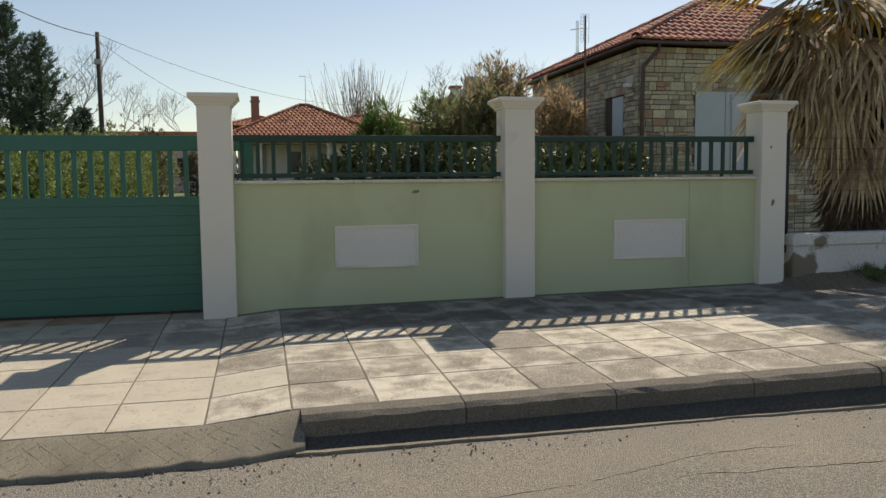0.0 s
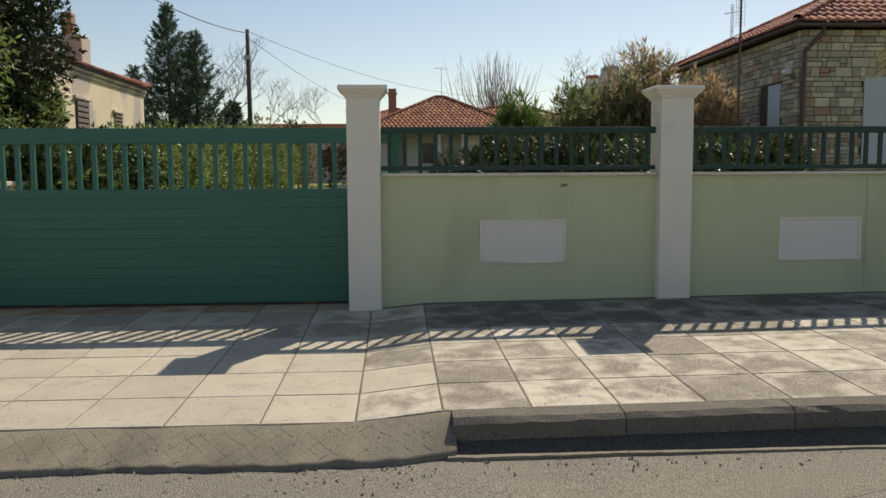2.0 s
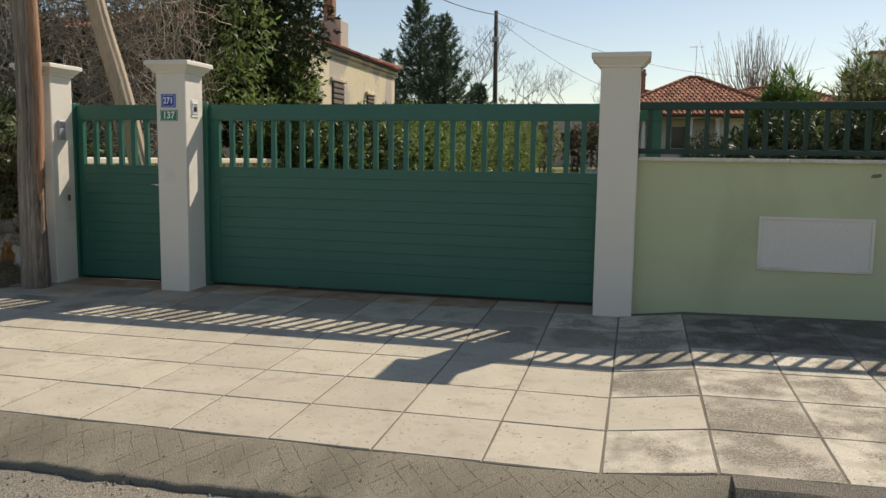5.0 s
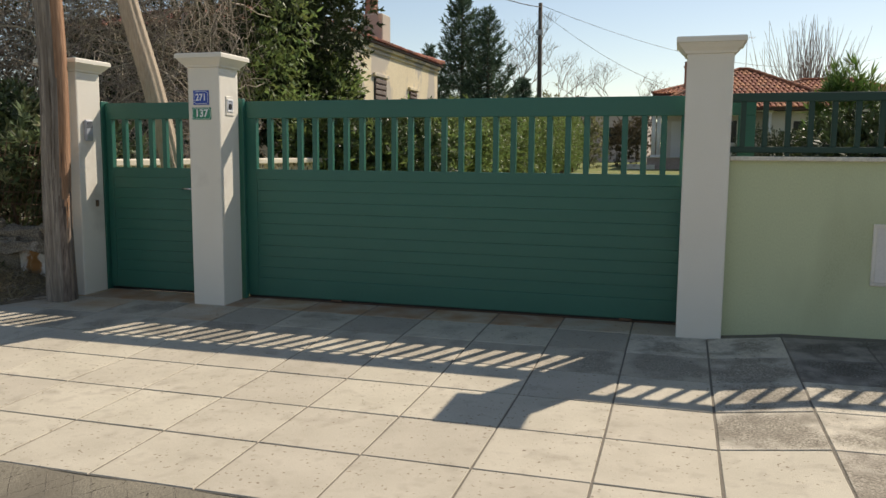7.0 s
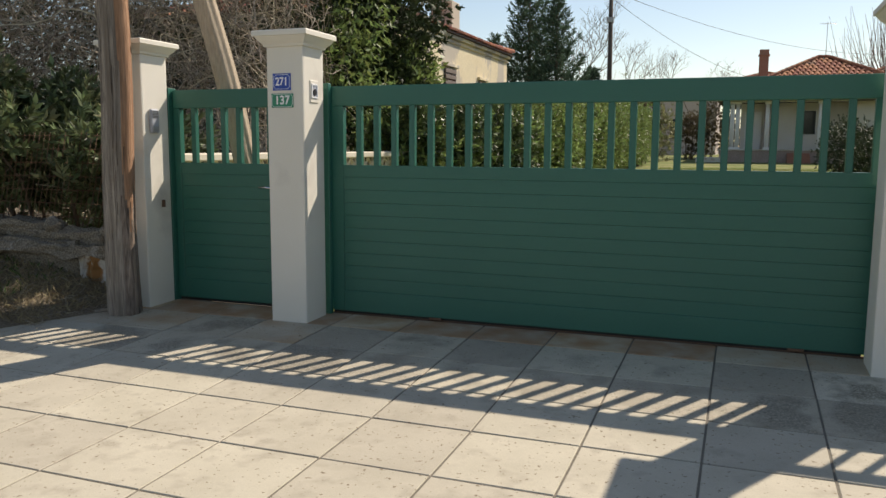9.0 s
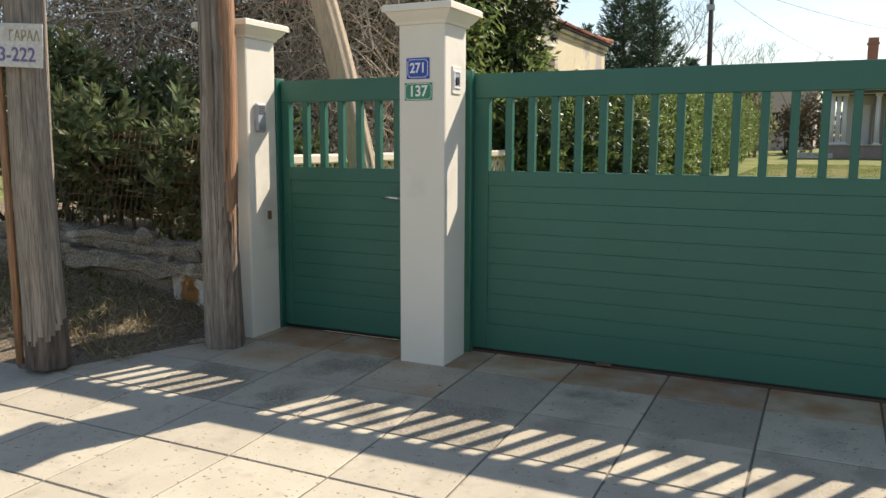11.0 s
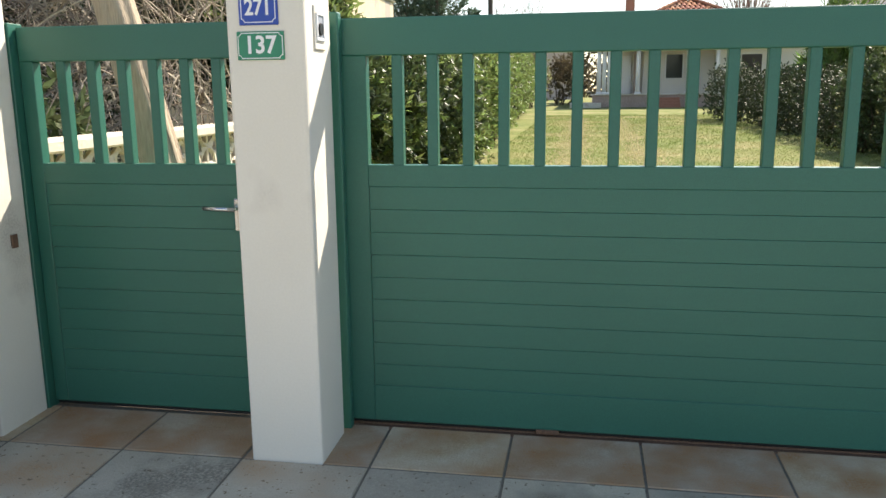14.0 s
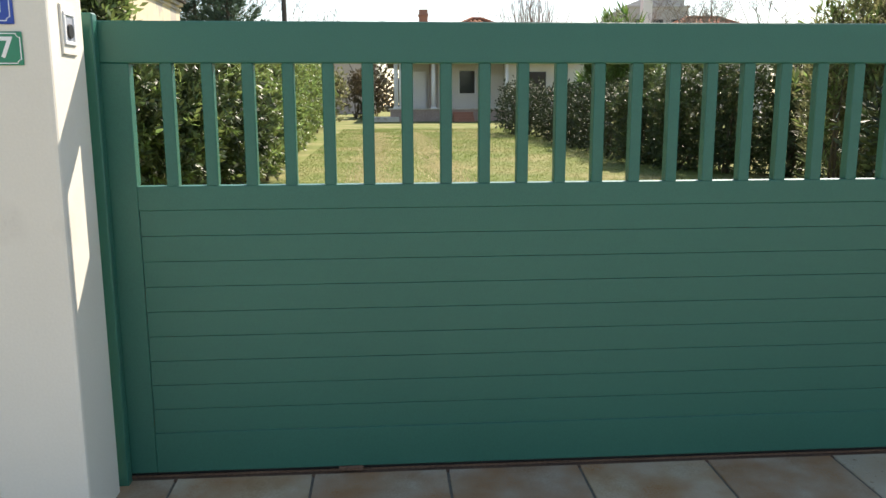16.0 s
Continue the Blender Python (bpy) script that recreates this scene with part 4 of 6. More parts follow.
# ---- planting ----
def shrub(name, blobs, n, length, width, mat, label, category="shrub", stems=10, up=0.5, base=None, group="", second=None, second_n=0, kind="", inner=0.55, rough=0.22, twig=0.13):
    bx = np.array(blobs)
    c = bx[:, :3].mean(0)
    zb = base[2] if base else lawn_z(c[1]) - 0.02
    cx, cy = (base[0], base[1]) if base else (c[0], c[1])
    s = thing(name, (cx, cy, zb), label, category, group, kind)
    tb = Tubes()
    random.seed(len(blobs) * 7 + n)
    for k in range(stems):
        b = random.choice(blobs)
        tip = Vector((b[0] + random.uniform(-0.6, 0.6) * b[3], b[1] + random.uniform(-0.6, 0.6) * b[4], b[2] + random.uniform(-0.2, 0.7) * b[5]))
        root = Vector((cx + random.uniform(-0.15, 0.15), cy + random.uniform(-0.15, 0.15), zb))
        root.x += (b[0] - cx) * 0.6
        root.y += (b[1] - cy) * 0.6
        mid = root.lerp(tip, 0.5) + Vector((random.uniform(-0.12, 0.12), random.uniform(-0.12, 0.12), 0.1))
        tb.add([root, mid, tip], 0.022, 0.006, 5)
    tagged(tb.make("branching", M["bark"], s), kind="stuff")
    p, ways, axis = shoots(blobs, n, inner, rough, up, twig=twig)
    keep = p[:, 2] > zb + 0.03
    leaf_mesh("leaves", p[keep], ways[keep], length, width, M[mat], s, facing=axis[keep])
    if second:
        p, ways, axis = shoots(blobs, second_n, 0.9, rough, up + 0.2, twig=twig)
        keep = p[:, 2] > zb + 0.1
        leaf_mesh("young_leaves", p[keep], ways[keep], length, width, M[second], s, facing=axis[keep])
    return s


random.seed(21)
# oleander hedge along the lawn's west side
for k in range(20):
    y = 6.2 + 1.65 * k + 0.04 * max(0, k - 8) ** 1.5
    x = -4.75 + 0.08 * math.sin(k * 2.3) - (0.35 if k == 0 else 0) - 0.04 * max(0.0, y - 12)
    h = min(2.85, 1.8 + 0.085 * k)
    z = lawn_z(y)
    bl = [(x, y, z + 0.55 * h, 0.85, 1.0, 0.5 * h)]
    for q in range(5):
        bl.append((x + random.uniform(-0.35, 0.45), y + random.uniform(-0.7, 0.7), z + h * random.uniform(0.35, 0.78), random.uniform(0.45, 0.6), random.uniform(0.4, 0.6), random.uniform(0.45, 0.6)))
    shrub("oleander_bush", bl, 16000 if k < 4 else 9000, 0.095, 0.034, "leaf_mid" if k < 2 else "leaf_oleander", "dense oleander bush in a lawn-side hedge", group="west hedge", up=0.35, second="leaf_oleander", second_n=2600 if k < 2 else 6500, twig=0.12)

# east side of the lawn: tall shrubs, then clipped dark bushes
for (x, y, h, r) in ((7.3, 10.6, 2.7, 1.0), (6.2, 11.0, 2.7, 1.0), (5.1, 11.4, 2.45, 0.95), (4.2, 12.0, 2.2, 0.9), (3.55, 13.0, 2.0, 0.85), (3.3, 14.4, 1.85, 0.85)):
    z = lawn_z(y)
    bl = [(x, y, z + 0.5 * h, r, r, 0.52 * h), (x - 0.2, y - 0.2, z + 0.35, r * 0.95, r * 0.9, 0.5)] + [(x + random.uniform(-0.5, 0.5), y + random.uniform(-0.5, 0.5), z + h * random.uniform(0.2, 0.8), 0.5, 0.5, 0.55) for q in range(6)]
    shrub("laurel_bush", bl, 17000, 0.085, 0.026, "leaf_mid", "tall dark green leafy bush beside the lawn", group="east hedge", up=0.4, second="leaf_olive", second_n=700)
for k in range(8):
    y = 15.8 + 1.9 * k
    x = 3.2 + 0.03 * k if k < 6 else 2.75
    h = 1.75 if k < 6 else 2.05
    z = lawn_z(y)
    bl = [(x, y, z + 0.48 * h, 0.95, 1.2, 0.54 * h), (x - 0.2, y - 0.5, z + 0.4 * h, 0.75, 0.75, 0.5 * h), (x + 0.2, y + 0.5, z + 0.6 * h, 0.75, 0.75, 0.42 * h)]
    shrub("clipped_bush", bl, 8000, 0.075, 0.034, "leaf_dark", "rounded dark green clipped bush beside the lawn", group="east clipped bushes", rough=0.08, inner=0.75)

# shrubs just behind the green walls
for (x, y, h, r, mt) in ((1.75, 3.6, 1.65, 0.6, "leaf_dark"), (2.6, 3.9, 1.75, 0.75, "leaf_dark"), (3.6, 4.2, 1.75, 0.8, "leaf_mid"), (4.55, 3.5, 1.72, 0.7, "leaf_mid"), (5.4, 3.4, 1.68, 0.62, "leaf_mid")):
    bl = [(x, y, 0.5 * h, r, r, 0.5 * h)] + [(x + random.uniform(-0.35, 0.35), y + random.uniform(-0.3, 0.3), h * random.uniform(0.45, 0.82), 0.38, 0.38, 0.34) for q in range(4)]
    shrub("wall_shrub", bl, 9500, 0.09, 0.030, mt, "leafy evergreen shrub growing behind the wall", group="shrubs behind the wall", up=0.35)
# taller browned oleanders farther back
for (x, y, h, r, mt, sec) in ((4.1, 8.6, 2.9, 0.9, "leaf_olive", "leaf_oleander"), (5.35, 9.0, 3.75, 0.95, "leaf_brown", "leaf_olive"), (4.75, 8.4, 3.2, 0.8, "leaf_olive", "leaf_brown"), (6.3, 8.2, 3.1, 0.75, "leaf_brown", "leaf_brown")):
    z = lawn_z(y)
    bl = [(x, y, z + 0.52 * h, r * 0.85, r * 0.85, 0.46 * h)] + [(x + random.uniform(-0.5, 0.5), y + random.uniform(-0.4, 0.4), z + h * random.uniform(0.45, 0.86), 0.34, 0.34, 0.5) for q in range(7)]
    shrub("browned_oleander", bl, 6200, 0.15, 0.028, mt, "tall oleander with browned winter leaves", up=1.3, second=sec, second_n=2600, twig=0.3)
# spiky green bush farther down the garden
shrub("yucca_bush", [(5.1, 23.5, 2.6, 0.85, 0.85, 1.7), (4.6, 23.4, 2.0, 0.7, 0.7, 1.5), (5.7, 23.7, 2.1, 0.7, 0.7, 1.5)], 5200, 0.42, 0.055, "leaf_fresh", "tall spiky green bush beside the lawn", up=0.8, twig=0.3)

# west neighbour: evergreen tree, tangle of dry vines, glossy bush
def big_tree():
    t = thing("evergreen_tree", (-7.0, 8.2, 0.0), "dark evergreen tree with dense glossy foliage", "tree")
    tb = Tubes()
    tb.add([(-7.0, 8.2, -0.1), (-7.05, 8.2, 1.2), (-6.9, 8.1, 2.6)], 0.19, 0.13, 10, 0.1)
    random.seed(5)
    bl = []
    for k in range(26):
        a = k * 2.4
        r = random.uniform(0.3, 1.5)
        c = (-7.15 + r * math.cos(a), 8.1 + r * math.sin(a), 1.6 + 5.2 * ((k * 7) % 26) / 26)
        tb.add([(-6.95, 8.15, random.uniform(1.3, 2.6)), ((-6.95 + c[0]) / 2, (8.15 + c[1]) / 2, c[2] * 0.75), c], 0.07, 0.015, 6)
        bl.append((*c, 0.85, 0.8, 0.72))
    for k in range(12):
        bl.append((-6.35 + 0.45 * math.sin(k * 2.1), 7.2 + 0.3 * math.cos(k * 1.7), 1.2 + 0.42 * k, 0.6, 0.55, 0.5))
    bl += [(-5.5, 8.2, 5.3, 0.7, 0.7, 0.55), (-5.1, 8.0, 5.7, 0.5, 0.5, 0.45), (-6.2, 7.4, 1.9, 0.8, 0.8, 0.95), (-6.0, 7.6, 1.3, 0.6, 0.6, 0.9), (-6.0, 7.8, 2.4, 0.5, 0.5, 0.6)]
    tb.make("trunk", M["bark"], t)
    crown = shoots(bl, 95000, 0.5, 0.18, 0.2)
    leaf_mesh("crown", crown[0], crown[1], 0.10, 0.036, M["leaf_dark"], t, facing=crown[2])
    p, d = blob_points(bl[-3:], 5200, 0.8, 0.2)
    leaf_mesh("light_leaves", p, d * 0.6 + rng.normal(size=p.shape) * 0.6, 0.11, 0.04, M["leaf_oleander"], t)


big_tree()


def vine_tangle():
    v = thing("dry_vine_tangle", (-8.0, 4.5, 0.0), "huge tangle of dry leafless climbing vines", "vines", kind="stuff")
    random.seed(13)
    for nm, count, r0 in (("thick_vines", 420, 0.011), ("thin_vines", 4200, 0.0055)):
        tb = Tubes()
        for k in range(count):
            x = random.uniform(-13.0, -5.15)
            top = 5.6 if x < -6 else 3.4 + (-5.15 - x) * 2.4
            y = random.uniform(2.1, 5.2) if x < -6.4 else random.uniform(2.1, 3.4)
            z = random.uniform(0.2, 1.0) ** 0.8 * top
            p = Vector((x, y, z))
            dz = random.uniform(-0.6, 0.5)
            way = Vector((random.uniform(-1, 1), random.uniform(-0.4, 0.4), dz)).normalized()
            pts = [p.copy()]
            for s in range(7):
                way = (way + Vector((random.uniform(-0.7, 0.7), random.uniform(-0.4, 0.4), random.uniform(-0.75, 0.55)))).normalized()
                p = p + way * random.uniform(0.12, 0.3)
                p.x = min(p.x, -5.12)
                pts.append(p.copy())
            tb.add(pts, r0, r0 * 0.5, 3)
        tb.make(nm, M["vine"], v, smooth=False)
    # dead leaves and evergreen climbers inside it
    bl = [(random.uniform(-12, -5.9), random.uniform(4.6, 6.0), random.uniform(0.6, 5.4), 0.9, 0.6, 0.8) for k in range(42)]
    p, d = blob_points(bl, 40000, 0.3, 0.2)
    p[:, 0] = np.minimum(p[:, 0], -5.2)
    leaf_mesh("inner_leaves", p, d * 0.4 + rng.normal(size=p.shape), 0.08, 0.032, M["leaf_dark"], v)
    bl = [(-5.55, 5.2, 3.0, 0.4, 0.5, 0.6), (-5.7, 4.9, 2.3, 0.5, 0.5, 0.5), (-5.5, 5.6, 1.6, 0.4, 0.5, 0.6)]
    p, d = blob_points(bl, 1500, 0.5, 0.2)
    leaf_mesh("climber_leaves", p, d * 0.5 + np.array([0, 0, -0.3]) + rng.normal(size=p.shape) * 0.6, 0.12, 0.035, M["leaf_oleander"], v)


vine_tangle()

bl = []
random.seed(31)
for k in range(18):
    x = random.uniform(-8.6, -5.75)
    bl.append((x, random.uniform(0.7, 1.6), random.uniform(0.95, 1.25 + (-5.75 - x) * 0.33), 0.5, 0.5, 0.36))
for k in range(4):
    bl.append((-8.4 + 0.7 * k, random.uniform(1.4, 1.9), random.uniform(0.6, 1.0), 0.4, 0.3, 0.4))
for k in range(8):
    bl.append((-8.6 + 0.32 * k, random.uniform(0.2, 0.55), random.uniform(1.12, 1.60 - 0.03 * k), 0.36, 0.33, 0.24))
pitto = shrub("pittosporum_bush", bl, 34000, 0.10, 0.032, "leaf_pitto", "glossy dark green bush spilling over a wire fence", up=0.35, stems=9, base=(-6.8, 1.4, 0.25), second="leaf_olive", second_n=3500)
tb = Tubes()
for k in range(36):
    p = Vector((random.uniform(-8.4, -6.2), random.uniform(0.05, 0.5), random.uniform(0.75, 1.35)))
    way = Vector((random.uniform(-1, 1), random.uniform(-0.4, 0.2), random.uniform(-0.3, 0.9))).normalized()
    pts = [p.copy()]
    for q in range(4):
        way = (way + Vector((random.uniform(-0.5, 0.5), random.uniform(-0.3, 0.3), random.uniform(-0.3, 0.5)))).normalized()
        p = p + way * random.uniform(0.04, 0.09)
        pts.append(p.copy())
    tb.add(pts, 0.0045, 0.002, 4)
tagged(tb.make("bare_twig_growth", M["twig"], pitto), kind="stuff")


# ---- west neighbour's frontage ----
def rubble_wall():
    w = thing("wall_west", (-6.6, 0.35, 0.0), "low crumbling concrete wall with flaking whitewash", "wall", kind="structure")
    random.seed(17)
    for k, (x0, x1, z1) in enumerate(((-5.62, -5.08, 0.40), (-6.6, -5.6, 0.44), (-7.8, -6.58, 0.47), (-9.5, -7.78, 0.50))):
        bm = bmesh.new()
        nx = 10
        grid = []
        for i in range(nx + 1):
            x = x0 + (x1 - x0) * i / nx
            j = lambda s: random.uniform(-s, s)
            grid.append([bm.verts.new(q) for q in ((x, 0.20 + j(0.015), -0.1), (x, 0.19 + j(0.02), z1 * 0.55), (x, 0.17 + j(0.02), z1 - 0.10), (x, 0.15 + j(0.02), z1 - 0.06), (x, 0.16 + j(0.02), z1 + j(0.015)), (x, 0.42 + j(0.02), z1 + j(0.015)), (x, 0.42, -0.1))])
        for a, b in zip(grid, grid[1:]):
            for q in range(6):
                bm.faces.new((a[q], b[q], b[q + 1], a[q + 1]))
        bm.faces.new(grid[0])
        bm.faces.new(grid[-1][::-1])
        bmesh.ops.recalc_face_normals(bm, faces=list(bm.faces))
        part("wall_block", bm, M["whitewash_rusty"] if k == 0 else M["concrete_old"], w)
    # upper course and loose stones
    def rough_block(name, x0, x1, y0, y1, z0, z1, mat, rough):
        bm = bmesh.new()
        box(bm, x0, x1, y0, y1, z0, z1)
        bmesh.ops.subdivide_edges(bm, edges=list(bm.edges), cuts=14, use_grid_fill=True)
        for q in bm.verts:
            o = q.co.copy()
            q.co += Vector((noise.noise(o * 8), noise.noise(o * 8 + Vector((7, 0, 0))), noise.noise(o * 8 + Vector((0, 7, 0))))) * rough
            q.co += Vector((noise.noise(o * 31), noise.noise(o * 31 + Vector((7, 0, 0))), noise.noise(o * 31 + Vector((0, 7, 0))))) * rough * 0.45
        part(name, bm, mat, w, smooth=True)

    rough_block("upper_course", -6.05, -5.35, 0.22, 0.42, 0.40, 0.51, M["concrete_old"], 0.05)
    rough_block("upper_course", -7.9, -6.0, 0.26, 0.42, 0.43, 0.58, M["concrete_old"], 0.055)
    rough_block("broken_ledge", -6.6, -5.06, 0.11, 0.36, 0.33, 0.41, M["concrete_old"], 0.05)
    for (x, z, r) in ((-5.20, 0.48, 0.075), (-5.36, 0.52, 0.06), (-5.12, 0.44, 0.05), (-5.9, 0.55, 0.07)):
        bm = bmesh.new()
        bmesh.ops.create_icosphere(bm, subdivisions=3, radius=r, matrix=Matrix.Translation((x, 0.25, z)))
        for q in bm.verts:
            q.co += Vector((noise.noise(q.co * 14), noise.noise(q.co * 14 + Vector((5, 0, 0))), noise.noise(q.co * 14 + Vector((0, 5, 0))))) * r * 0.45
        part("loose_stone", bm, M["concrete_old"], w, smooth=True)


rubble_wall()


def wire_fence(name, x0, x1, y, z0, z1, step_x, step_z, r, mat, label, posts, post_mat, lean=0.0):
    f = thing(name, ((x0 + x1) / 2, y, z0), label, "fence")
    tb = Tubes()
    x = x0
    while x <= x1 + 1e-6:
        tb.add([(x, y, z0), (x + lean * 0.5, y + 0.01, (z0 + z1) / 2), (x + lean, y, z1)], r, r, 4)
        x += step_x
    tagged(tb.make("mesh_upright", mat, f), kind="stuff")
    tb = Tubes()
    z = z0
    while z <= z1 + 1e-6:
        k = (z - z0) / (z1 - z0)
        tb.add([(x0 + lean * k, y, z), ((x0 + x1) / 2, y + 0.012, z), (x1 + lean * k, y, z)], r, r, 4)
        z += step_z
    tagged(tb.make("mesh_crosswise", mat, f), kind="stuff")
    for (px, pw, lx) in posts:
        tb = Tubes()
        tb.add([(px, y + 0.03, z0 - 0.2), (px + lx, y + 0.03, z1 + 0.03)], pw, pw * 0.9, 6)
        tb.make("post", post_mat, f)
    return f


wire_fence("wire_fence", -7.6, -5.50, 0.36, 0.50, 1.30, 0.055, 0.11, 0.0032, M["rusty"], "rusty wire mesh fence half buried in a bush", ((-5.50, 0.022, 0.24),), M["rusty"], 0.22)
fp_ob = thing("fence_post", (-5.42, 0.42, 0.3), "leaning cracked pale concrete fence post", "post")
tb = Tubes()
tb.add([(-5.43, 0.43, 0.30), (-5.40, 0.43, 0.62), (-5.33, 0.43, 0.85), (-5.15, 0.44, 1.30)], 0.042, 0.036, 4, 0.15)
tb.make("shaft", M["ramp"], fp_ob, smooth=False)

# decorative breeze-block wall between the properties
def breeze_wall():
    w = thing("breeze_block_wall", (-5.13, 3.2, 0.0), "cream pierced breeze-block garden wall", "wall", kind="structure")
    block("wall_base", -5.2, -5.06, 0.45, 8.5, -0.1, 0.62, M["breeze"], w, bevel=0.01)
    block("coping", -5.22, -5.04, 0.45, 8.5, 1.06, 1.13, M["breeze"], w, bevel=0.012)
    me = None
    y = 0.5
    while y < 8.2:
        for zi in range(2):
            if me is None:
                tb = Tubes()
                for cy, cz in ((0.0, 0.0), (0.24, 0.0), (0.0, 0.24), (0.24, 0.24)):
                    a0 = math.atan2(0.12 - cz, 0.12 - cy) - math.pi / 4
                    tb.add([(0, cy + 0.115 * math.cos(a), cz + 0.115 * math.sin(a)) for a in np.linspace(a0, a0 + math.pi / 2, 6)], 0.02, 0.02, 4)
                tb.add([(0, 0.12 + 0.05 * math.cos(a), 0.12 + 0.05 * math.sin(a)) for a in np.linspace(0, 2 * math.pi, 11)], 0.016, 0.016, 4)
                tb.add([(0, 0.0, 0.0), (0, 0.0, 0.24)], 0.016, 0.016, 4)
                tb.add([(0, 0.0, 0.0), (0, 0.24, 0.0)], 0.016, 0.016, 4)
                ob = tb.make("pierced_block", M["breeze"], None, smooth=False)
                me = ob.data
            else:
                ob = new("pierced_block", me)
            ob.matrix_basis = Matrix.Translation((-5.13, y, 0.62 + 0.24 * zi))
            attach(ob, w)
        y += 0.24


breeze_wall()


def west_front(x):
    return -0.95 if x < -5.45 else -0.95 + (x + 5.45) / 0.5 * 0.85


def west_z(x, y):
    f = west_front(x)
    v = max(0.0, min(1.0, (y - f) / (0.28 - f)))
    side = max(0.0, min(1.0, (-4.93 - x) / 1.6)) ** 0.8
    return pave_z(-5.0, y) + 0.004 + 0.30 * v ** 1.1 * side + 0.03 * noise.noise((x * 3.1, y * 3.1, 2.0)) * min(1, 4 * v) + 0.012 * noise.noise((x * 11, y * 11, 5.0)) * min(1, 4 * v)


def east_z(x, y):
    v = max(0.0, min(1.0, (y + 0.55) / 0.6))
    side = max(0.0, min(1.0, (x - 5.6) / 0.5))
    return pave_z(x, y) - 0.004 + 0.10 * v ** 1.2 * side + 0.03 * noise.noise((x * 3.1, y * 3.1, 2.0)) * v + 0.012 * noise.noise((x * 11, y * 11, 5.0)) * min(1, 3 * v)


def bank(name, x0, x1, front, y1, zf, label, mat):
    """A low uneven heap of soil against a wall."""
    nx, ny = 90, 22
    verts, faces = [], []
    for j in range(ny + 1):
        for i in range(nx + 1):
            x = x0 + (x1 - x0) * i / nx
            f = front(x) - 0.05 + 0.08 * noise.noise((x * 2.3, 7.0, 1.0)) + 0.04 * noise.noise((x * 9.0, 3.0, 1.0))
            y = f + (y1 - f) * j / ny
            verts.append((x, y, zf(x, y) - (0.012 if j == 0 else 0.0)))
    for j in range(ny):
        for i in range(nx):
            a = j * (nx + 1) + i
            faces.append((a, a + 1, a + nx + 2, a + nx + 1))
    return tagged(raw(name, verts, faces, mat, smooth=True), label, "ground", kind="structure")


tagged(raw("neighbour_ground", [(-16, 0.4, 0.03), (-5.2, 0.4, 0.03), (-5.2, 11.4, 0.08), (-16, 11.4, 0.08)], [(0, 1, 2, 3)], M["soil"]), "bare dark soil of the neighbouring plot", "ground", kind="structure")
bank("soil_bank_west", -10.0, -4.93, west_front, 0.28, west_z, "dry soil bank littered with straw", M["soil"])
bank("soil_bank_east", 5.62, 9.5, lambda x: -0.5, 0.05, east_z, "patch of dark soil at the pavement end", M["soil"])


def tufts(name, x0, x1, y0, y1, n, length, width, mat, zf, label, category, lean=0.8, soft=False):
    p = np.stack([rng.normal((x0 + x1) / 2, (x1 - x0) / 4, n) if soft else rng.uniform(x0, x1, n), rng.uniform(y0, y1, n), np.zeros(n)], 1)
    p[:, 2] = [zf(a, b) for a, b in p[:, :2]]
    d = rng.normal(size=(n, 3)) * lean
    d[:, 2] = np.abs(d[:, 2]) * 0.5 + 0.45
    return tagged(leaf_mesh(name, p, d, length, width, M[mat]), label, category, kind="stuff")


TRACKS = (-2.75, -1.35)
tufts("dry_grass", -9.5, -5.15, -0.7, 0.22, 15000, 0.085, 0.004, "dry_grass", west_z, "dry straw and dead grass on the bank", "grass", 1.2)
tb = Tubes()
random.seed(63)
for k in range(420):
    x, y = random.uniform(-8.5, -5.05), random.uniform(-0.75, 0.18)
    a, ln = random.uniform(0, 6.283), random.uniform(0.06, 0.26)
    pts = []
    for q in (-0.5, -0.15, 0.2, 0.5):
        px, py = x + ln * q * math.cos(a + 0.3 * q), y + ln * q * math.sin(a + 0.3 * q)
        pts.append((px, py, west_z(px, py) + random.uniform(0.004, 0.05)))
    tb.add(pts, random.uniform(0.0015, 0.004), 0.001, 3)
tagged(tb.make("fallen_twigs", M["vine"], None), "dead twigs and stalks strewn over the bank", "twigs", kind="stuff")
tufts("weeds", -9.5, -5.7, -0.5, 0.2, 900, 0.09, 0.012, "weed", west_z, "sparse green weeds on the bank", "weeds")
tufts("weeds", 6.5, 9.2, -0.45, 0.0, 1600, 0.12, 0.010, "weed", east_z, "green grass tuft on dark soil", "weeds")
tufts("lawn_grass", -4.3, 4.2, 5.0, 16.0, 60000, 0.035, 0.007, "grass", lambda x, y: lawn_z(y) - 0.02, "short grass blades of the lawn", "grass")
for tx in TRACKS:
    tufts("worn_grass", tx - 0.42, tx + 0.42, 5.0, 30.0, 13000, 0.04, 0.010, "straw", lambda x, y: lawn_z(y) - 0.02, "worn straw-coloured wheel track across the lawn", "grass", 0.8, True)
tufts("lawn_grass", -4.3, 3.4, 16.0, 34.0, 40000, 0.05, 0.012, "grass", lambda x, y: lawn_z(y) - 0.02, "short grass blades of the far lawn", "grass")

